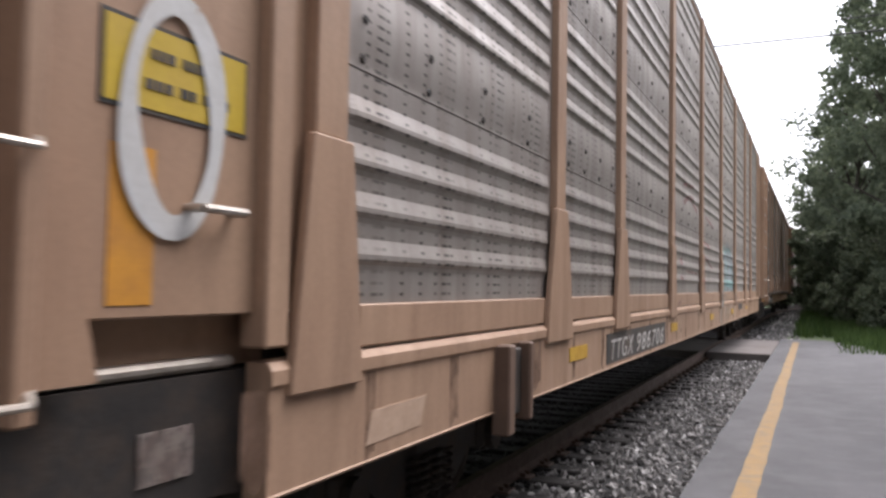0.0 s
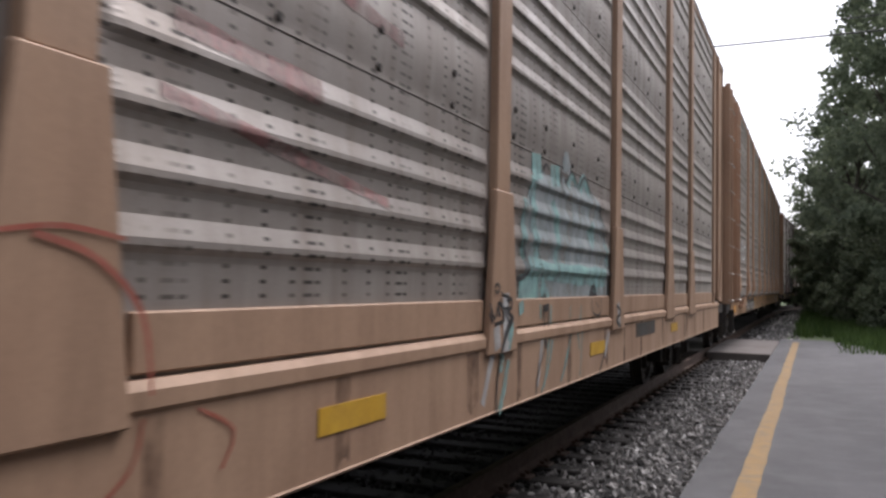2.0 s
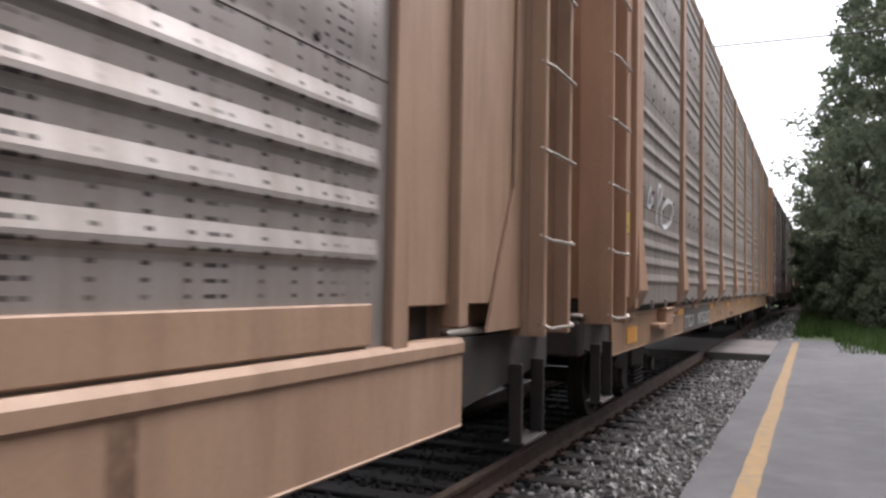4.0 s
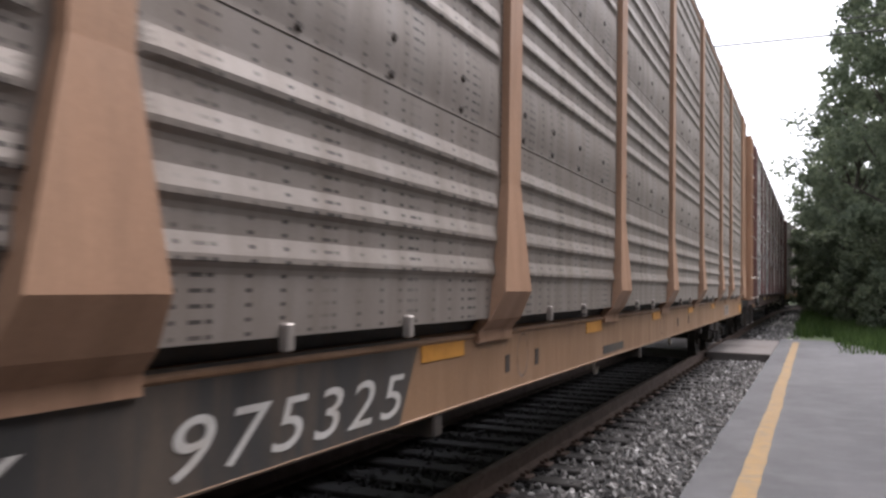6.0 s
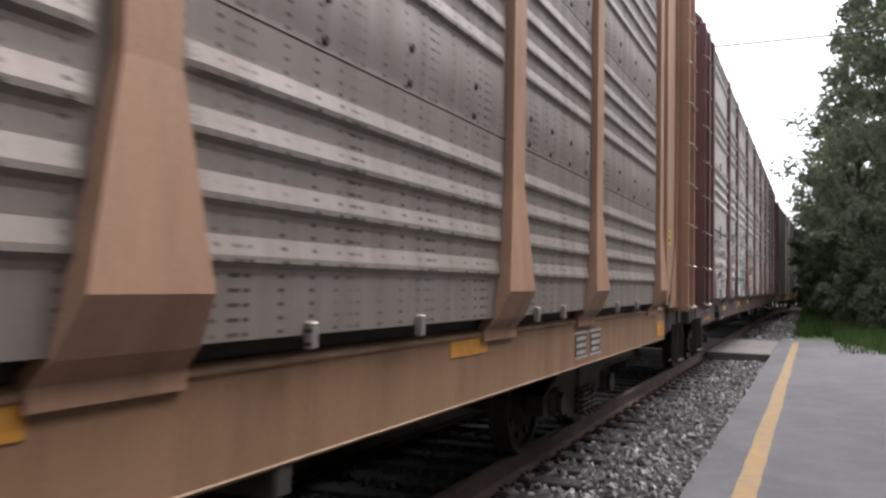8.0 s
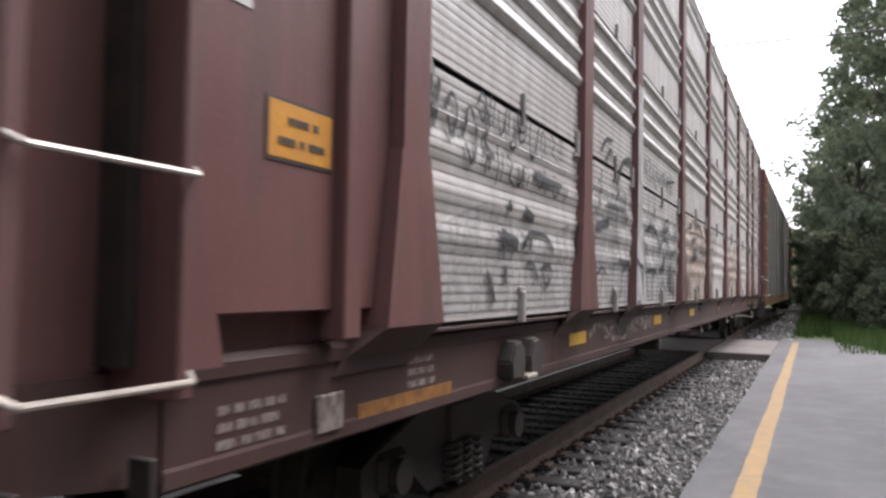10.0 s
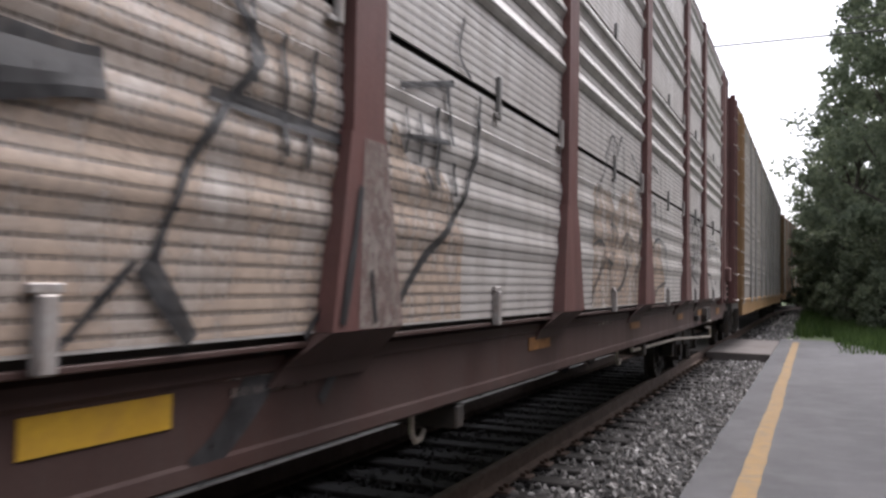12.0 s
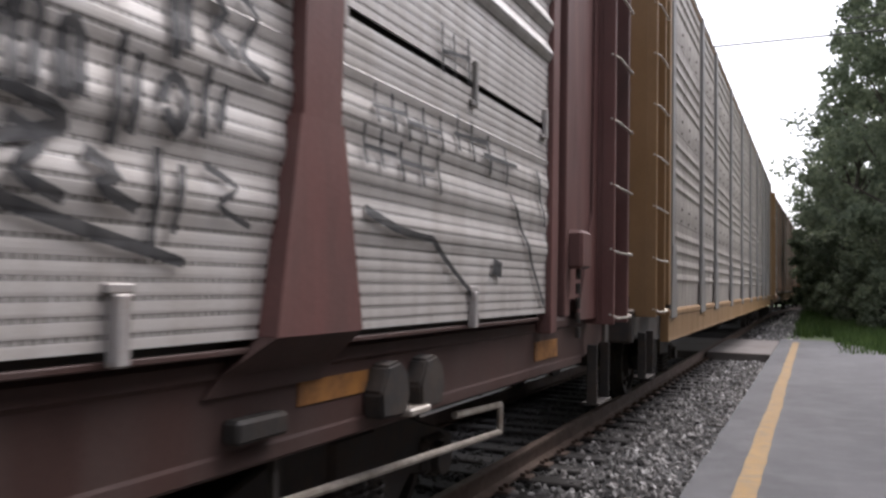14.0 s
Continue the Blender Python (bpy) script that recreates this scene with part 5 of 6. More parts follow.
spray(car_c, INK, fine_relief, [
    ([(9.12, 1.73), (9.14, 1.67), (9.19, 1.61), (9.27, 1.63), (9.34, 1.72)], 0.06),
    ([(9.29, 1.52), (9.23, 1.46), (9.25, 1.4), (9.33, 1.37), (9.38, 1.43), (9.33, 1.51)], 0.06),
    ([(9.19, 1.52), (9.14, 1.38)], 0.05),
    ([(9.38, 1.3), (9.45, 1.62)], 0.05),
    ([(9.45, 1.47), (9.54, 1.41), (9.69, 1.29)], 0.05),
    ([(9.47, 1.31), (9.59, 1.41), (9.65, 1.64)], 0.045),
    ([(9.29, 1.91), (9.33, 1.82), (9.45, 1.79), (9.6, 1.85)], 0.06),
    ([(8.91, 1.75), (8.87, 1.62)], 0.1),
    ([(8.96, 1.73), (9.13, 1.85), (9.11, 1.92), (8.85, 1.94)], 0.035),
    ([(9.27, 1.74), (9.39, 1.74), (9.49, 1.67), (9.56, 1.62)], 0.03),
    ([(9.71, 2.11), (9.71, 2.02)], 0.1),
    ([(9.74, 1.91), (9.8, 1.81)], 0.1),
    ([(9.83, 1.72), (9.95, 1.69)], 0.12),
    ([(8.83, 1.48), (8.91, 1.41), (8.93, 1.29)], 0.05)], BLACK_TAG, PANEL_X + 0.010)
spray(car_c, INK, fine_relief, [
    ([(5.93, 2.33), (5.90, 2.15), (5.83, 2.03)], 0.037),
    ([(6.07, 2.42), (6.23, 2.53), (6.36, 2.45)], 0.048),
    ([(6.55, 2.18), (6.54, 2.32), (6.73, 2.50), (7.05, 2.54), (7.23, 2.43)], 0.063),
    ([(6.80, 2.15), (6.86, 1.99)], 0.036),
    ([(6.17, 2.08), (6.19, 1.91)], 0.031),
    ([(5.74, 1.87), (6.17, 1.92)], 0.074),
    ([(6.42, 1.91), (6.48, 1.76)], 0.033),
    ([(5.76, 1.47), (5.96, 1.55), (6.11, 1.50)], 0.037),
    ([(6.09, 2.07), (6.80, 2.08)], 0.038),
    ([(6.31, 2.62), (6.07, 2.59), (5.92, 2.47)], 0.035)], BLACK_TAG, PANEL_X + 0.010)
spray(car_c, INK, fine_relief, [
    ([(6.42, 1.67), (6.40, 1.61), (6.35, 1.46), (6.34, 1.36)], 0.023),
    ([(6.36, 1.37), (6.38, 1.26)], 0.060),
    ([(6.34, 1.36), (6.29, 1.27)], 0.018),
    ([(6.51, 1.63), (6.68, 1.63), (6.98, 1.61)], 0.050),
    ([(6.90, 1.59), (6.79, 1.57), (6.72, 1.48), (6.69, 1.34)], 0.028),
    ([(7.03, 1.72), (7.04, 1.58), (7.03, 1.28)], 0.028),
    ([(6.79, 1.56), (6.90, 1.59), (7.02, 1.55)], 0.025),
    ([(6.26, 2.03), (6.26, 1.89), (6.28, 1.78)], 0.022),
    ([(6.39, 2.05), (6.41, 1.94), (6.39, 1.87)], 0.022),
    ([(6.49, 2.05), (6.46, 1.91), (6.42, 1.72)], 0.026),
    ([(6.73, 2.10), (6.74, 2.01), (6.90, 2.00), (7.07, 2.19)], 0.025),
    ([(6.15, 1.97), (6.14, 1.85)], 0.026)], BLACK_TAG, PANEL_X + 0.010)
spray(car_c, INK, fine_relief, [
    ([(7.65, 2.35), (7.64, 2.15), (7.60, 2.00)], 0.023),
    ([(7.44, 1.95), (7.65, 1.89), (7.81, 1.76), (7.73, 1.60)], 0.052),
    ([(7.93, 2.34), (7.96, 2.11), (8.08, 2.05)], 0.035),
    ([(8.31, 2.36), (8.28, 2.17), (8.19, 2.06)], 0.031),
    ([(7.87, 2.00), (8.20, 2.03)], 0.071),
    ([(8.19, 2.02), (8.44, 1.94), (8.62, 1.81)], 0.046),
    ([(8.62, 1.81), (8.79, 2.13), (8.86, 2.35)], 0.031),
    ([(8.65, 1.84), (8.89, 1.93), (9.18, 1.90), (9.24, 1.82)], 0.036),
    ([(8.79, 2.03), (9.08, 2.17), (9.26, 2.08)], 0.041),
    ([(8.89, 2.04), (9.19, 2.08)], 0.082),
    ([(7.62, 1.49), (7.84, 1.55), (8.21, 1.58), (8.43, 1.54)], 0.064),
    ([(7.85, 1.53), (7.95, 1.39), (7.96, 1.28)], 0.031),
    ([(8.17, 1.56), (8.22, 1.41), (8.21, 1.27)], 0.033),
    ([(8.61, 1.25), (8.67, 1.41), (8.82, 1.46), (8.98, 1.36), (8.95, 1.24)], 0.035),
    ([(9.88, 2.35), (9.84, 2.02), (9.97, 1.71), (10.01, 1.22)], 0.058),
    ([(8.60, 1.74), (8.65, 1.62), (8.97, 1.74), (9.05, 1.64)], 0.035),
    ([(8.63, 1.61), (8.89, 1.59)], 0.061),
    ([(9.06, 2.65), (9.11, 2.49)], 0.029),
    ([(9.23, 2.68), (9.31, 2.51)], 0.030),
    ([(9.48, 2.70), (9.54, 2.49)], 0.031),
    ([(9.01, 2.59), (9.64, 2.67)], 0.035),
    ([(9.23, 1.73), (9.28, 1.51), (9.47, 1.75), (9.53, 1.52)], 0.035),
    ([(9.68, 1.76), (9.75, 1.35)], 0.033),
    ([(9.24, 1.42), (9.48, 1.52), (9.70, 1.32)], 0.035),
    ([(8.20, 2.56), (8.32, 2.47), (8.42, 2.44)], 0.028)], BLACK_TAG, PANEL_X + 0.010)
spray(car_c, INK, fine_relief, [
    ([(10.51, 2.13), (10.55, 1.79)], 0.031),
    ([(10.93, 2.25), (11.12, 2.24), (11.33, 2.33)], 0.061),
    ([(11.09, 2.22), (11.21, 2.08), (11.17, 1.86), (11.08, 1.72), (10.96, 1.54)], 0.032),
    ([(10.98, 1.54), (11.13, 1.25)], 0.083),
    ([(10.95, 1.52), (10.70, 1.27)], 0.020),
    ([(11.18, 2.05), (11.61, 2.09)], 0.068),
    ([(11.29, 1.84), (11.75, 1.89)], 0.179),
    ([(11.31, 2.63), (11.29, 2.40)], 0.022),
    ([(11.62, 2.27), (12.09, 2.30), (12.36, 2.10)], 0.043),
    ([(12.36, 2.10), (12.06, 1.74), (11.93, 1.45)], 0.039),
    ([(12.12, 1.93), (12.84, 1.91)], 0.056),
    ([(11.90, 1.45), (12.08, 1.24)], 0.094),
    ([(11.87, 1.45), (11.64, 1.24)], 0.025),
    ([(12.30, 2.27), (12.31, 2.00)], 0.027),
    ([(12.46, 2.19), (12.48, 1.80)], 0.028),
    ([(12.64, 2.18), (12.60, 1.78)], 0.029),
    ([(12.92, 1.50), (12.62, 1.22)], 0.034),
    ([(12.12, 2.67), (12.08, 2.43)], 0.026),
    ([(12.74, 2.71), (12.82, 2.43)], 0.040),
    ([(11.75, 2.51), (11.72, 2.32)], 0.025),
    ([(11.48, 2.18), (11.90, 2.31), (12.19, 2.28)], 0.038)], BLACK_TAG, PANEL_X + 0.010)
spray(car_c, INK, fine_relief, [
    ([(13.92, 2.69), (13.86, 2.50), (14.01, 2.41)], 0.030),
    ([(14.13, 2.35), (14.09, 2.09), (13.95, 1.85), (13.76, 1.67), (13.53, 1.53), (13.35, 1.39), (13.26, 1.29)], 0.045),
    ([(13.26, 2.21), (13.80, 2.34)], 0.040),
    ([(13.32, 2.13), (13.32, 1.94)], 0.028),
    ([(13.45, 2.13), (13.46, 1.92)], 0.029),
    ([(13.62, 2.19), (13.63, 1.84)], 0.041),
    ([(13.73, 2.32), (13.78, 2.04)], 0.043),
    ([(13.51, 1.90), (13.58, 1.81)], 0.033),
    ([(13.81, 1.97), (13.82, 1.81)], 0.035),
    ([(13.30, 2.01), (13.74, 2.05)], 0.030)], BLACK_TAG, PANEL_X + 0.010)
spray(car_c, INK, fine_relief, [
    ([(16.52, 1.76), (16.48, 1.86), (16.57, 2.12), (16.82, 2.33), (17.01, 2.61), (17.13, 2.66), (17.27, 2.59)], 0.031),
    ([(17.13, 2.63), (17.15, 2.34), (17.12, 1.97), (17.09, 1.60)], 0.025),
    ([(17.28, 2.52), (17.46, 2.71), (17.55, 2.42), (17.54, 1.98)], 0.026),
    ([(16.49, 1.72), (16.69, 1.76), (16.88, 1.70), (16.77, 1.55), (16.53, 1.39), (16.47, 1.27)], 0.033),
    ([(16.88, 1.62), (17.13, 1.58)], 0.036),
    ([(17.09, 1.58), (17.10, 1.25)], 0.029),
    ([(17.50, 1.76), (17.65, 1.88), (17.94, 1.81), (17.88, 1.70)], 0.037),
    ([(17.68, 1.85), (17.72, 1.59), (17.52, 1.42), (17.28, 1.35), (17.24, 1.24)], 0.040),
    ([(18.19, 1.80), (18.49, 1.97), (18.67, 1.95)], 0.058),
    ([(18.08, 1.24), (18.13, 1.53), (18.39, 1.68), (18.54, 1.43), (18.48, 1.23)], 0.041),
    ([(17.85, 2.62), (18.09, 2.56), (18.23, 2.40), (18.17, 2.17)], 0.030),
    ([(18.17, 2.28), (18.36, 2.58)], 0.025),
    ([(17.08, 1.93), (17.26, 1.87), (17.17, 1.66)], 0.029)], BLACK_TAG, PANEL_X + 0.010)
spray(car_c, INK, fine_relief, [
    ([(19.41, 2.66), (19.46, 2.50)], 0.027),
    ([(19.11, 2.31), (19.16, 1.94)], 0.032),
    ([(19.46, 2.33), (19.52, 1.99)], 0.027),
    ([(18.86, 1.73), (19.06, 1.87), (19.41, 1.92), (19.69, 1.85), (19.87, 1.67), (19.83, 1.45)], 0.038),
    ([(19.83, 1.45), (19.50, 1.42), (19.25, 1.37), (19.09, 1.27)], 0.027),
    ([(19.01, 2.29), (19.15, 2.26)], 0.049),
    ([(18.88, 2.56), (18.97, 2.66), (19.30, 2.63)], 0.028)], BLACK_TAG, PANEL_X + 0.010)
spray(car_c, INK, fine_relief, [
    ([(23.55, 1.68), (23.82, 1.62), (24.14, 1.60)], 0.049),
    ([(24.14, 1.60), (24.39, 1.47), (24.64, 1.34), (24.72, 1.21)], 0.047),
    ([(24.91, 1.50), (25.04, 1.48)], 0.089),
    ([(25.15, 1.90), (25.46, 1.62), (25.80, 1.28)], 0.036),
    ([(25.60, 2.10), (25.78, 1.77)], 0.038),
    ([(24.22, 2.59), (24.24, 2.36)], 0.024),
    ([(24.35, 2.57), (24.38, 2.37)], 0.025),
    ([(24.52, 2.60), (24.55, 2.38)], 0.026),
    ([(24.23, 2.46), (24.56, 2.51)], 0.026),
    ([(23.61, 2.17), (23.63, 2.02)], 0.026),
    ([(23.75, 2.16), (23.77, 2.01)], 0.028),
    ([(23.87, 2.15), (23.90, 1.99)], 0.028),
    ([(24.03, 2.16), (24.06, 2.00)], 0.030),
    ([(24.21, 2.16), (24.23, 1.99)], 0.031),
    ([(23.53, 2.00), (23.55, 1.85)], 0.026),
    ([(23.66, 2.00), (23.68, 1.85)], 0.027),
    ([(23.83, 1.98), (23.85, 1.82)], 0.028),
    ([(24.01, 1.99), (24.04, 1.82)], 0.030),
    ([(24.19, 1.98), (24.21, 1.80)], 0.031),
    ([(24.40, 2.21), (24.42, 2.03)], 0.032),
    ([(24.57, 2.20), (24.60, 2.01)], 0.034),
    ([(24.80, 2.17), (24.83, 1.97)], 0.036),
    ([(25.05, 2.15), (25.09, 1.94)], 0.037),
    ([(23.59, 2.08), (23.88, 2.10)], 0.024),
    ([(23.88, 2.07), (24.21, 2.08)], 0.026),
    ([(24.37, 2.11), (24.80, 2.13)], 0.030),
    ([(23.54, 1.92), (23.81, 1.92)], 0.023),
    ([(23.83, 1.90), (24.16, 1.90)], 0.026),
    ([(24.73, 2.06), (25.24, 2.07)], 0.033)], BLACK_TAG, PANEL_X + 0.010)
spray(car_c, INK, fine_relief, scribble(rngC, 7.7, 9.4, 2.52, 2.68, 7, 0.028), BLACK_TAG, PANEL_X + 0.010)


def peach_patch(u0, u1, top, tilt=0.0):
    bm = bmesh.new()
    patch(bm, u0, u1, lambda u: top + tilt * (u - u0) + 0.09 * math.sin(u * 5) + 0.05 * math.sin(u * 13) - 0.5 * max(0, u0 + 0.25 - u) - 0.5 * max(0, u - u1 + 0.25), lambda u: 1.24, fine_relief, PANEL_X - 0.0015)
    part("graffiti", bm, PEACH, car_c, "faded peach spray paint")


def white_patch(u0, u1, top):
    bm = bmesh.new()
    patch(bm, u0, u1, lambda u: top + 0.08 * math.sin(u * 4), lambda u: 1.25, fine_relief, PANEL_X - 0.002)
    part("graffiti", bm, WASH, car_c, "pale whitewashed spray paint")


peach_patch(10.38, 12.8, 2.35)
peach_patch(13.2, 13.95, 2.15, -0.45)
peach_patch(16.5, 18.45, 2.15, 0.05)
peach_patch(18.84, 19.8, 1.85, -0.08)
strokes = []
for z in (1.55, 1.8, 2.05, 2.28):
    strokes += scribble(rngC, 21.5, 22.9, z, z + 0.17, 6, 0.035)
strokes += [([(21.7, 1.80), (22.0, 1.81), (22.2, 1.75), (21.9, 1.62), (22.6, 1.45)], 0.045)]
spray(car_c, INK, fine_relief, strokes, BLACK_TAG, PANEL_X + 0.010)
post_coat(car_c, 7.29, 1.24, 3.3, PALE, "white paint sprayed over a post")
post_coat(car_c, 12.95, 1.24, 1.93, FADED, "pale paint sprayed over a post", 0.35, 1.0)
spray(car_c, INK, gusset_face, [([(7.08, 1.66), (7.22, 1.61), (7.40, 1.585)], 0.05), ([(7.24, 1.58), (7.34, 1.46), (7.40, 1.25)], 0.028), ([(7.41, 1.58), (7.36, 1.48)], 0.035), ([(7.10, 1.27), (7.20, 1.26)], 0.04)], "black spray lines on the white post", FACE_X + 0.002)
spray(car_c, INK, gusset_face, [([(9.98, 1.27), (10.05, 1.42), (10.2, 1.55), (10.33, 1.42), (10.36, 1.27)], 0.045), ([(12.75, 1.26), (12.82, 1.5), (12.88, 1.75)], 0.05), ([(12.95, 1.45), (12.98, 1.26)], 0.03)], "black spray lines on a post", FACE_X + 0.002)
white_patch(5.32, 6.95, 2.2)
white_patch(7.3, 9.8, 2.1)
white_patch(2.6, 5.0, 1.75)
spray(car_c, FADED, flat, [([(5.9, 1.0), (6.2, 1.10), (6.5, 1.03)], 0.09), ([(7.3, 1.03), (7.8, 1.08), (8.6, 1.02)], 0.14), ([(6.7, 0.95), (7.3, 0.93)], 0.05)], "white paint mist on the sill", LID_IN)
spray(car_c, INK, flat, [([(6.75, 1.13), (7.0, 0.99), (7.35, 1.10), (7.45, 0.98)], 0.09), ([(5.9, 1.14), (6.4, 1.12)], 0.06)], "black paint on the sill", LID_IN + 0.002)
words("lettering", "SP", 0.165, LID_IN + 0.007, 6.40, 0.955, FADED, car_c, "faded white reporting letters", 0.05, 0.36)
words("lettering", "516267", 0.15, LID_IN + 0.007, 7.66, 0.955, FADED, car_c, "faded white reporting number", 0.05, 0.98)
for u, z, w, h in ((5.33, 0.965, 0.47, 0.09), (8.75, 0.985, 0.47, 0.10), (11.62, 0.995, 0.48, 0.095), (15.2, 0.995, 0.45, 0.08), (18.3, 0.99, 0.45, 0.08), (21.3, 0.98, 0.45, 0.08), (23.27, 0.975, 0.48, 0.085), (25.88, 0.92, 0.5, 0.12), (2.32, 0.83, 0.9, 0.10)):
    reflector(car_c, u, z, w, h, AMBER if u in (5.33, 8.75, 11.62) else GRIMY, INSET_X)
for u in (4.0, 4.33, 23.85, 24.2):
    bm = bmesh.new()
    add_plate(bm, [(u - 0.115, 0.87), (u - 0.13, 0.97), (u - 0.07, 1.075), (u + 0.03, 1.09), (u + 0.10, 1.04), (u + 0.12, 0.94), (u + 0.09, 0.86)], INSET_X - 0.02, INSET_X + 0.075)
    bmesh.ops.bevel(bm, geom=bm.edges[:], offset=0.012, segments=2, affect="EDGES")
    part("roller_cup", bm, DARK, car_c, "black rounded steel cup")
part("bracket", box((INSET_X - 0.02, 22.88, 0.91), (INSET_X + 0.05, 23.14, 0.985), 0.012), DARK, car_c, "dark grimy steel bracket on the sill")
part("cup_bracket", box((INSET_X - 0.02, 4.08, 0.855), (INSET_X + 0.10, 4.26, 0.885), 0.006), STEEL, car_c)
part("cup_bracket", box((INSET_X - 0.02, 23.93, 0.855), (INSET_X + 0.10, 24.12, 0.885), 0.006), STEEL, car_c)
for i in range(9):
    a, b = POSTS_C[i], POSTS_C[i + 1]
    for f in ((0.515,) if b - a > 2.2 else (0.55,)):
        u = a + (b - a) * f
        part("latch_bar", add_box(box((PANEL_X - 0.005, u, 1.19), (PANEL_X + 0.035, u + 0.05, 1.37), 0.006), (PANEL_X - 0.005, u - 0.02, 1.37), (PANEL_X + 0.02, u + 0.07, 1.395), 0.004), LATCH, car_c)
        for z in TIERS_FINE[1:3]:
            part("seam_strap", add_box(box((PANEL_X, u, z - 0.12), (PANEL_X + 0.022, u + 0.035, z + 0.10), 0.004), (PANEL_X, u - 0.04, z - 0.13), (PANEL_X + 0.02, u + 0.035, z - 0.10), 0.004), ROOF, car_c)
    for z in TIERS_FINE[1:3]:
        for u in (a + 0.15, b - 0.19):
            part("hinge", add_box(box((PANEL_X, u, z - 0.10), (PANEL_X + 0.03, u + 0.04, z + 0.09), 0.006), (PANEL_X, u - 0.05, z - 0.10), (PANEL_X + 0.022, u + 0.03, z - 0.075), 0.004), LATCH, car_c)
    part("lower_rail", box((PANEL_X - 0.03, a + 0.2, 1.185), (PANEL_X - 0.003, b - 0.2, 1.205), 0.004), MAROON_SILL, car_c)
pipe = [(1.35, 18.6, 0.86), (1.35, 18.65, 0.76), (1.35, 21.5, 0.72), (1.35, 25.42, 0.545), (1.35, 25.42, 0.705), (1.35, 24.75, 0.735)]
part("brake_pipe", add_tube(bmesh.new(), pipe, 0.019, 8), STEEL, car_c, "long thin steel operating rod")
for u in (19.6, 21.4, 23.2):
    part("pipe_hanger", box((1.335, u, 0.64 + 0.02 * (23.2 - u)), (1.365, u + 0.03, 0.86)), DARK, car_c)
sign(car_c, 1.62, 1.98, 1.80, 1.98, ORANGE, END_X, 9)
bars(car_c, END_X, 1.20, 1.55, 2.28, 2, WHITE, 3, "small white stencil lines")
spray(car_c, FADED, flat, [([(1.42, 2.75), (1.25, 2.72), (1.27, 2.5), (1.42, 2.38), (1.56, 2.5), (1.58, 2.72), (1.42, 2.75)], 0.02), ([(1.36, 2.65), (1.48, 2.6), (1.38, 2.52), (1.48, 2.46)], 0.025)], "faded white shield emblem outline", END_X)
bars(car_c, LID_IN, 1.5, 1.85, 1.0, 3, FADED, 4, "small white stencil lines")
bars(car_c, LID_IN, 2.75, 3.05, 1.05, 3, FADED, 14, "small white stencil lines")
me_rows = bmesh.new()
for r in range(4):
    u = -0.95
    while u < -0.2:
        add_box(me_rows, (0.15 - u * 0.9 - 0.1, 0.975, 2.42 - r * 0.10), (0.15 - u * 0.9, 0.984, 2.47 - r * 0.10))
        u += 0.16
tagged(part("stencil_lines", me_rows, WHITE, car_c, "white stencil lines on the end door"), kind="stuff")
brake = part("brake_wheel_box", box((FACE_X - 0.06, 26.25, 1.52), (FACE_X + 0.09, 26.5, 1.78), 0.02), MAROON, car_c, "maroon hand brake housing")
for z in (1.05, 1.15, 1.25, 1.35, 1.45):
    part("chain_link", add_rod(bmesh.new(), (FACE_X + 0.03, 26.38, z), (FACE_X + 0.03, 26.38, z + 0.07), 0.018, 6), DARK, brake)
rivets(car_d, TIERS_COARSE, coarse_relief, POSTS_A)
part("pale_plate", box((1.415, 1.62, 0.86), (1.427, 1.82, 1.0)), FADED, car_a, "pale stencilled plate")
part("pale_plate", box((INSET_X - 0.012, 2.02, 0.86), (INSET_X + 0.006, 2.20, 1.0), 0.006), FADED, car_c, "pale routing board")
bars(car_c, LID_IN + 0.002, 12.35, 12.85, 1.10, 2, FADED, 31, "faded stencil lines")
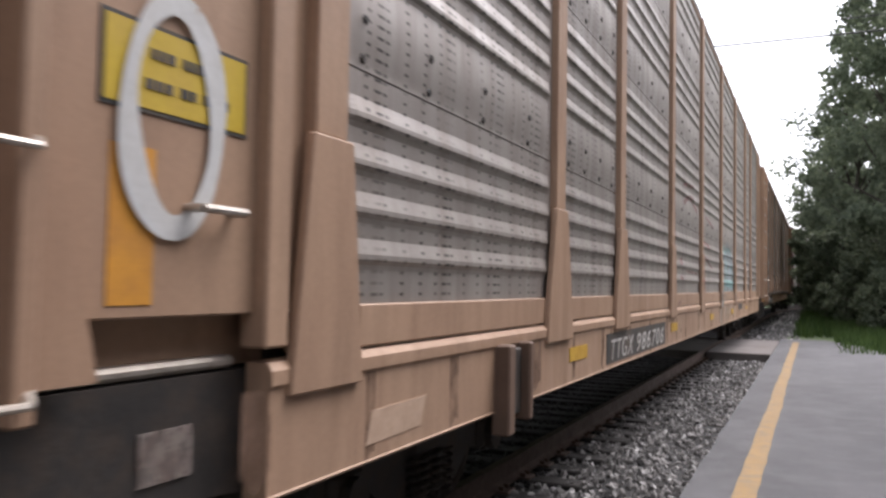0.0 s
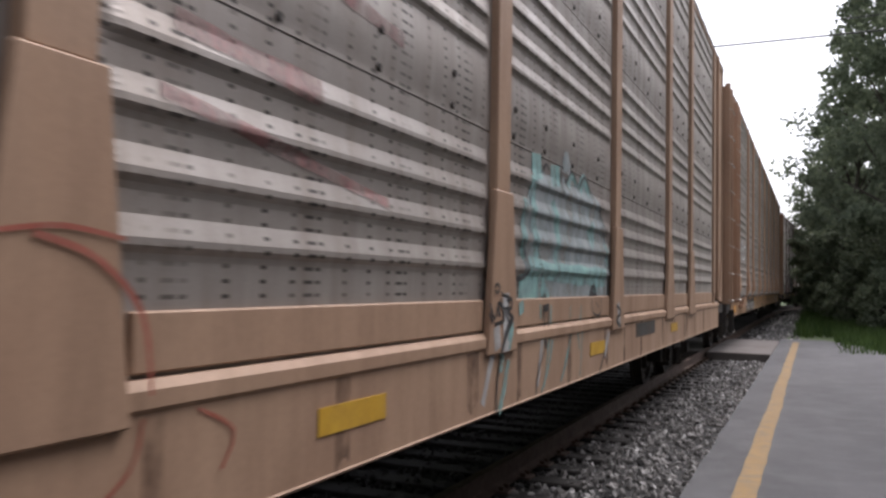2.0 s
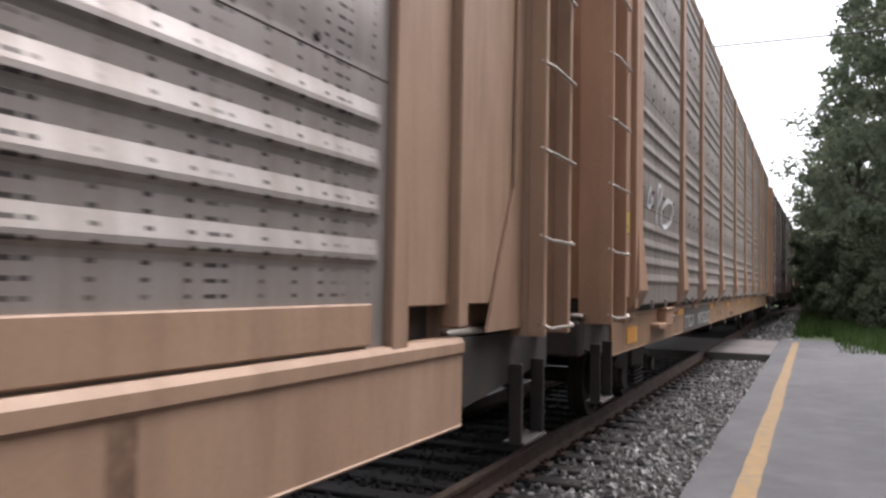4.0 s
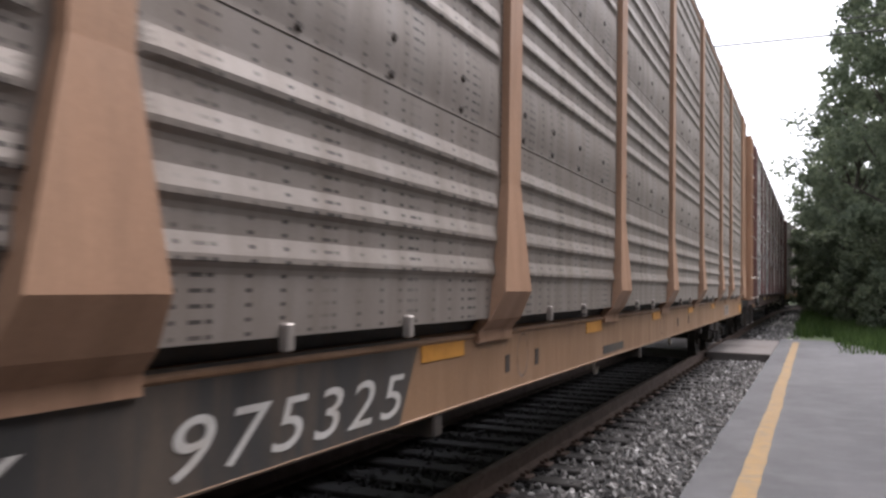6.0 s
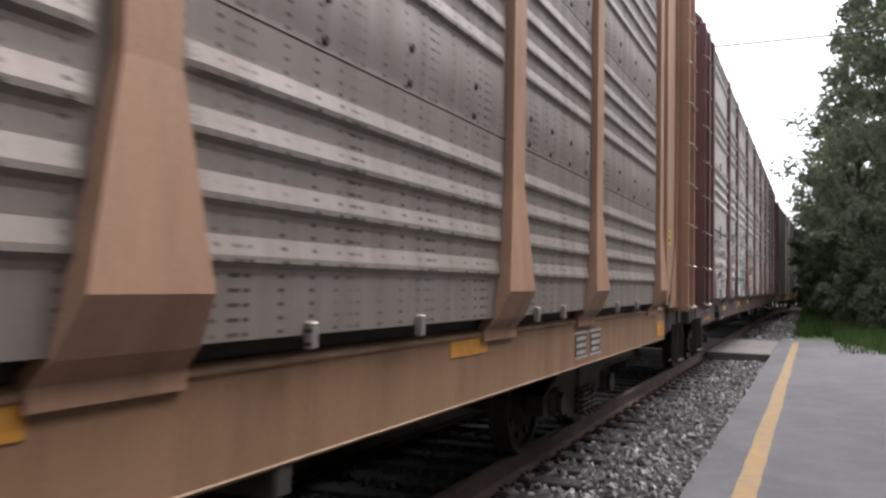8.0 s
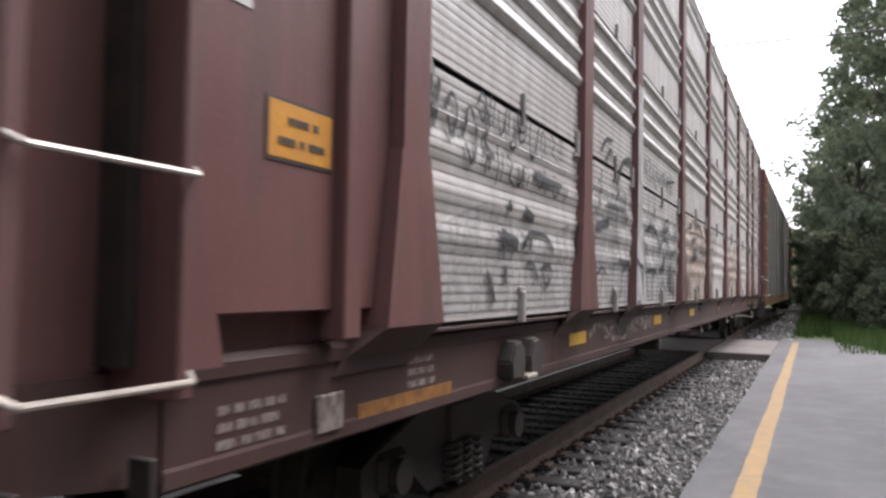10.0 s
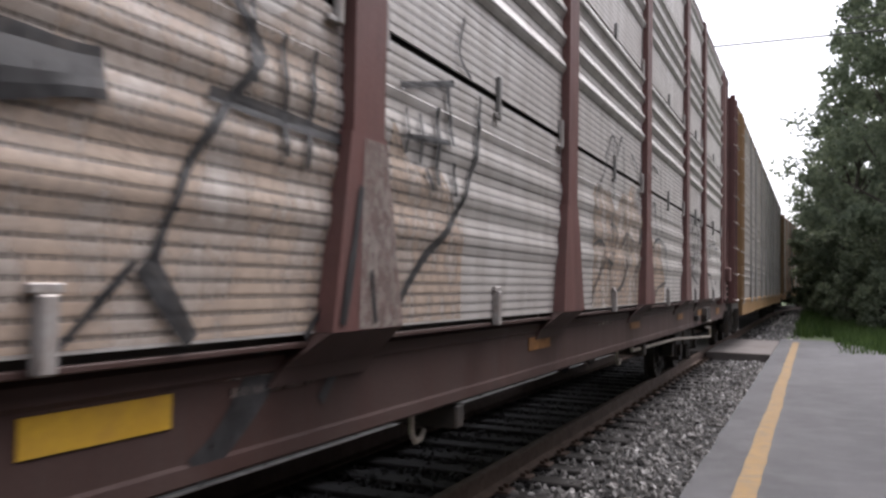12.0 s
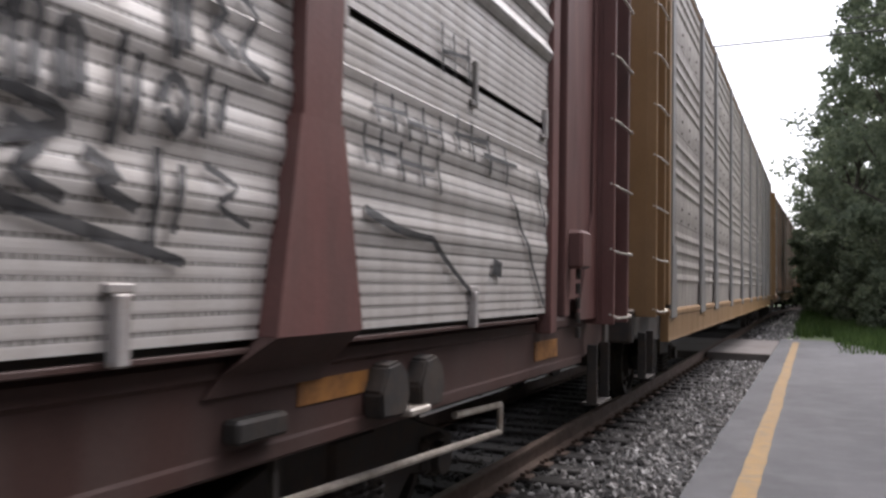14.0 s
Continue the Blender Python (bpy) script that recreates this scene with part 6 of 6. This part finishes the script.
bars(car_c, LID_IN + 0.002, 17.0, 17.5, 1.08, 1, FADED, 32, "faded stencil lines")
spray(car_c, INK, flat, [([(12.55, 1.15), (12.35, 0.95), (12.2, 0.85)], 0.14), ([(13.0, 1.14), (12.85, 0.98)], 0.08)], "black paint on the sill", LID_IN + 0.001)
for car, spots in ((car_a, (5.3, 9.9, 19.2)), (car_b, (12.6, 16.6)), (car_c, (13.8, 18.2))):
    for u in spots:
        part("hose_hook", add_tube(bmesh.new(), [(1.30, u, 0.84), (1.30, u, 0.70), (1.30, u + 0.04, 0.655), (1.30, u + 0.10, 0.66), (1.30, u + 0.13, 0.70)], 0.014, 7), STEEL, car, "small bare steel hook under the sill")
for car in (car_a, car_b, car_c, car_d):
    for u in (9.2, 14.15, 19.1):
        part("cross_bearer", box((-1.40, u - 0.05, 0.68), (1.40, u + 0.05, 0.80), 0.01), DARK, car)
    tank = add_rod(bmesh.new(), (-0.75, 12.0, 0.62), (-0.75, 13.6, 0.62), 0.2, 16)
    part("air_reservoir", tank, DARK, car)

car_e = copy_thing(car_b, pose(0, 0, 0))
car_f = copy_thing(car_d, pose(0, 0, 0))
car_g = copy_thing(car_a, pose(0, 0, 0))
TRAIN = [car_a, car_b, car_c, car_d, car_e, car_f, car_g]


def travelled(t):
    """Metres that the train has come towards the camera."""
    return 5.679 * t + 0.0009 * t * t - 0.00083 * t ** 3


COUPLING = (0, -0.03, -0.10, 0, 0, 0, 0)     # slack between couplers


def car_pose(index, t):
    s = index * CAR - travelled(t) + COUPLING[index]
    a, b = rail_point(s + 4.1)[0], rail_point(s + CAR - 4.1)[0]
    d = (b - a).normalized()
    at = a - d * 4.1
    return pose(at.x, at.y, 0, 0, 0, math.degrees(math.atan2(-d.x, d.y)))


def motions():
    for i, car in enumerate(TRAIN):
        walk(car, [(0.5 * k, car_pose(i, 0.5 * k)) for k in range(29)])
    for w, dy in WHEELSETS:
        walk(w, [(0.1 * k, pose(0, dy, 0.42, math.degrees(travelled(0.1 * k) / 0.42), 0, 0)) for k in range(141)])


motions()
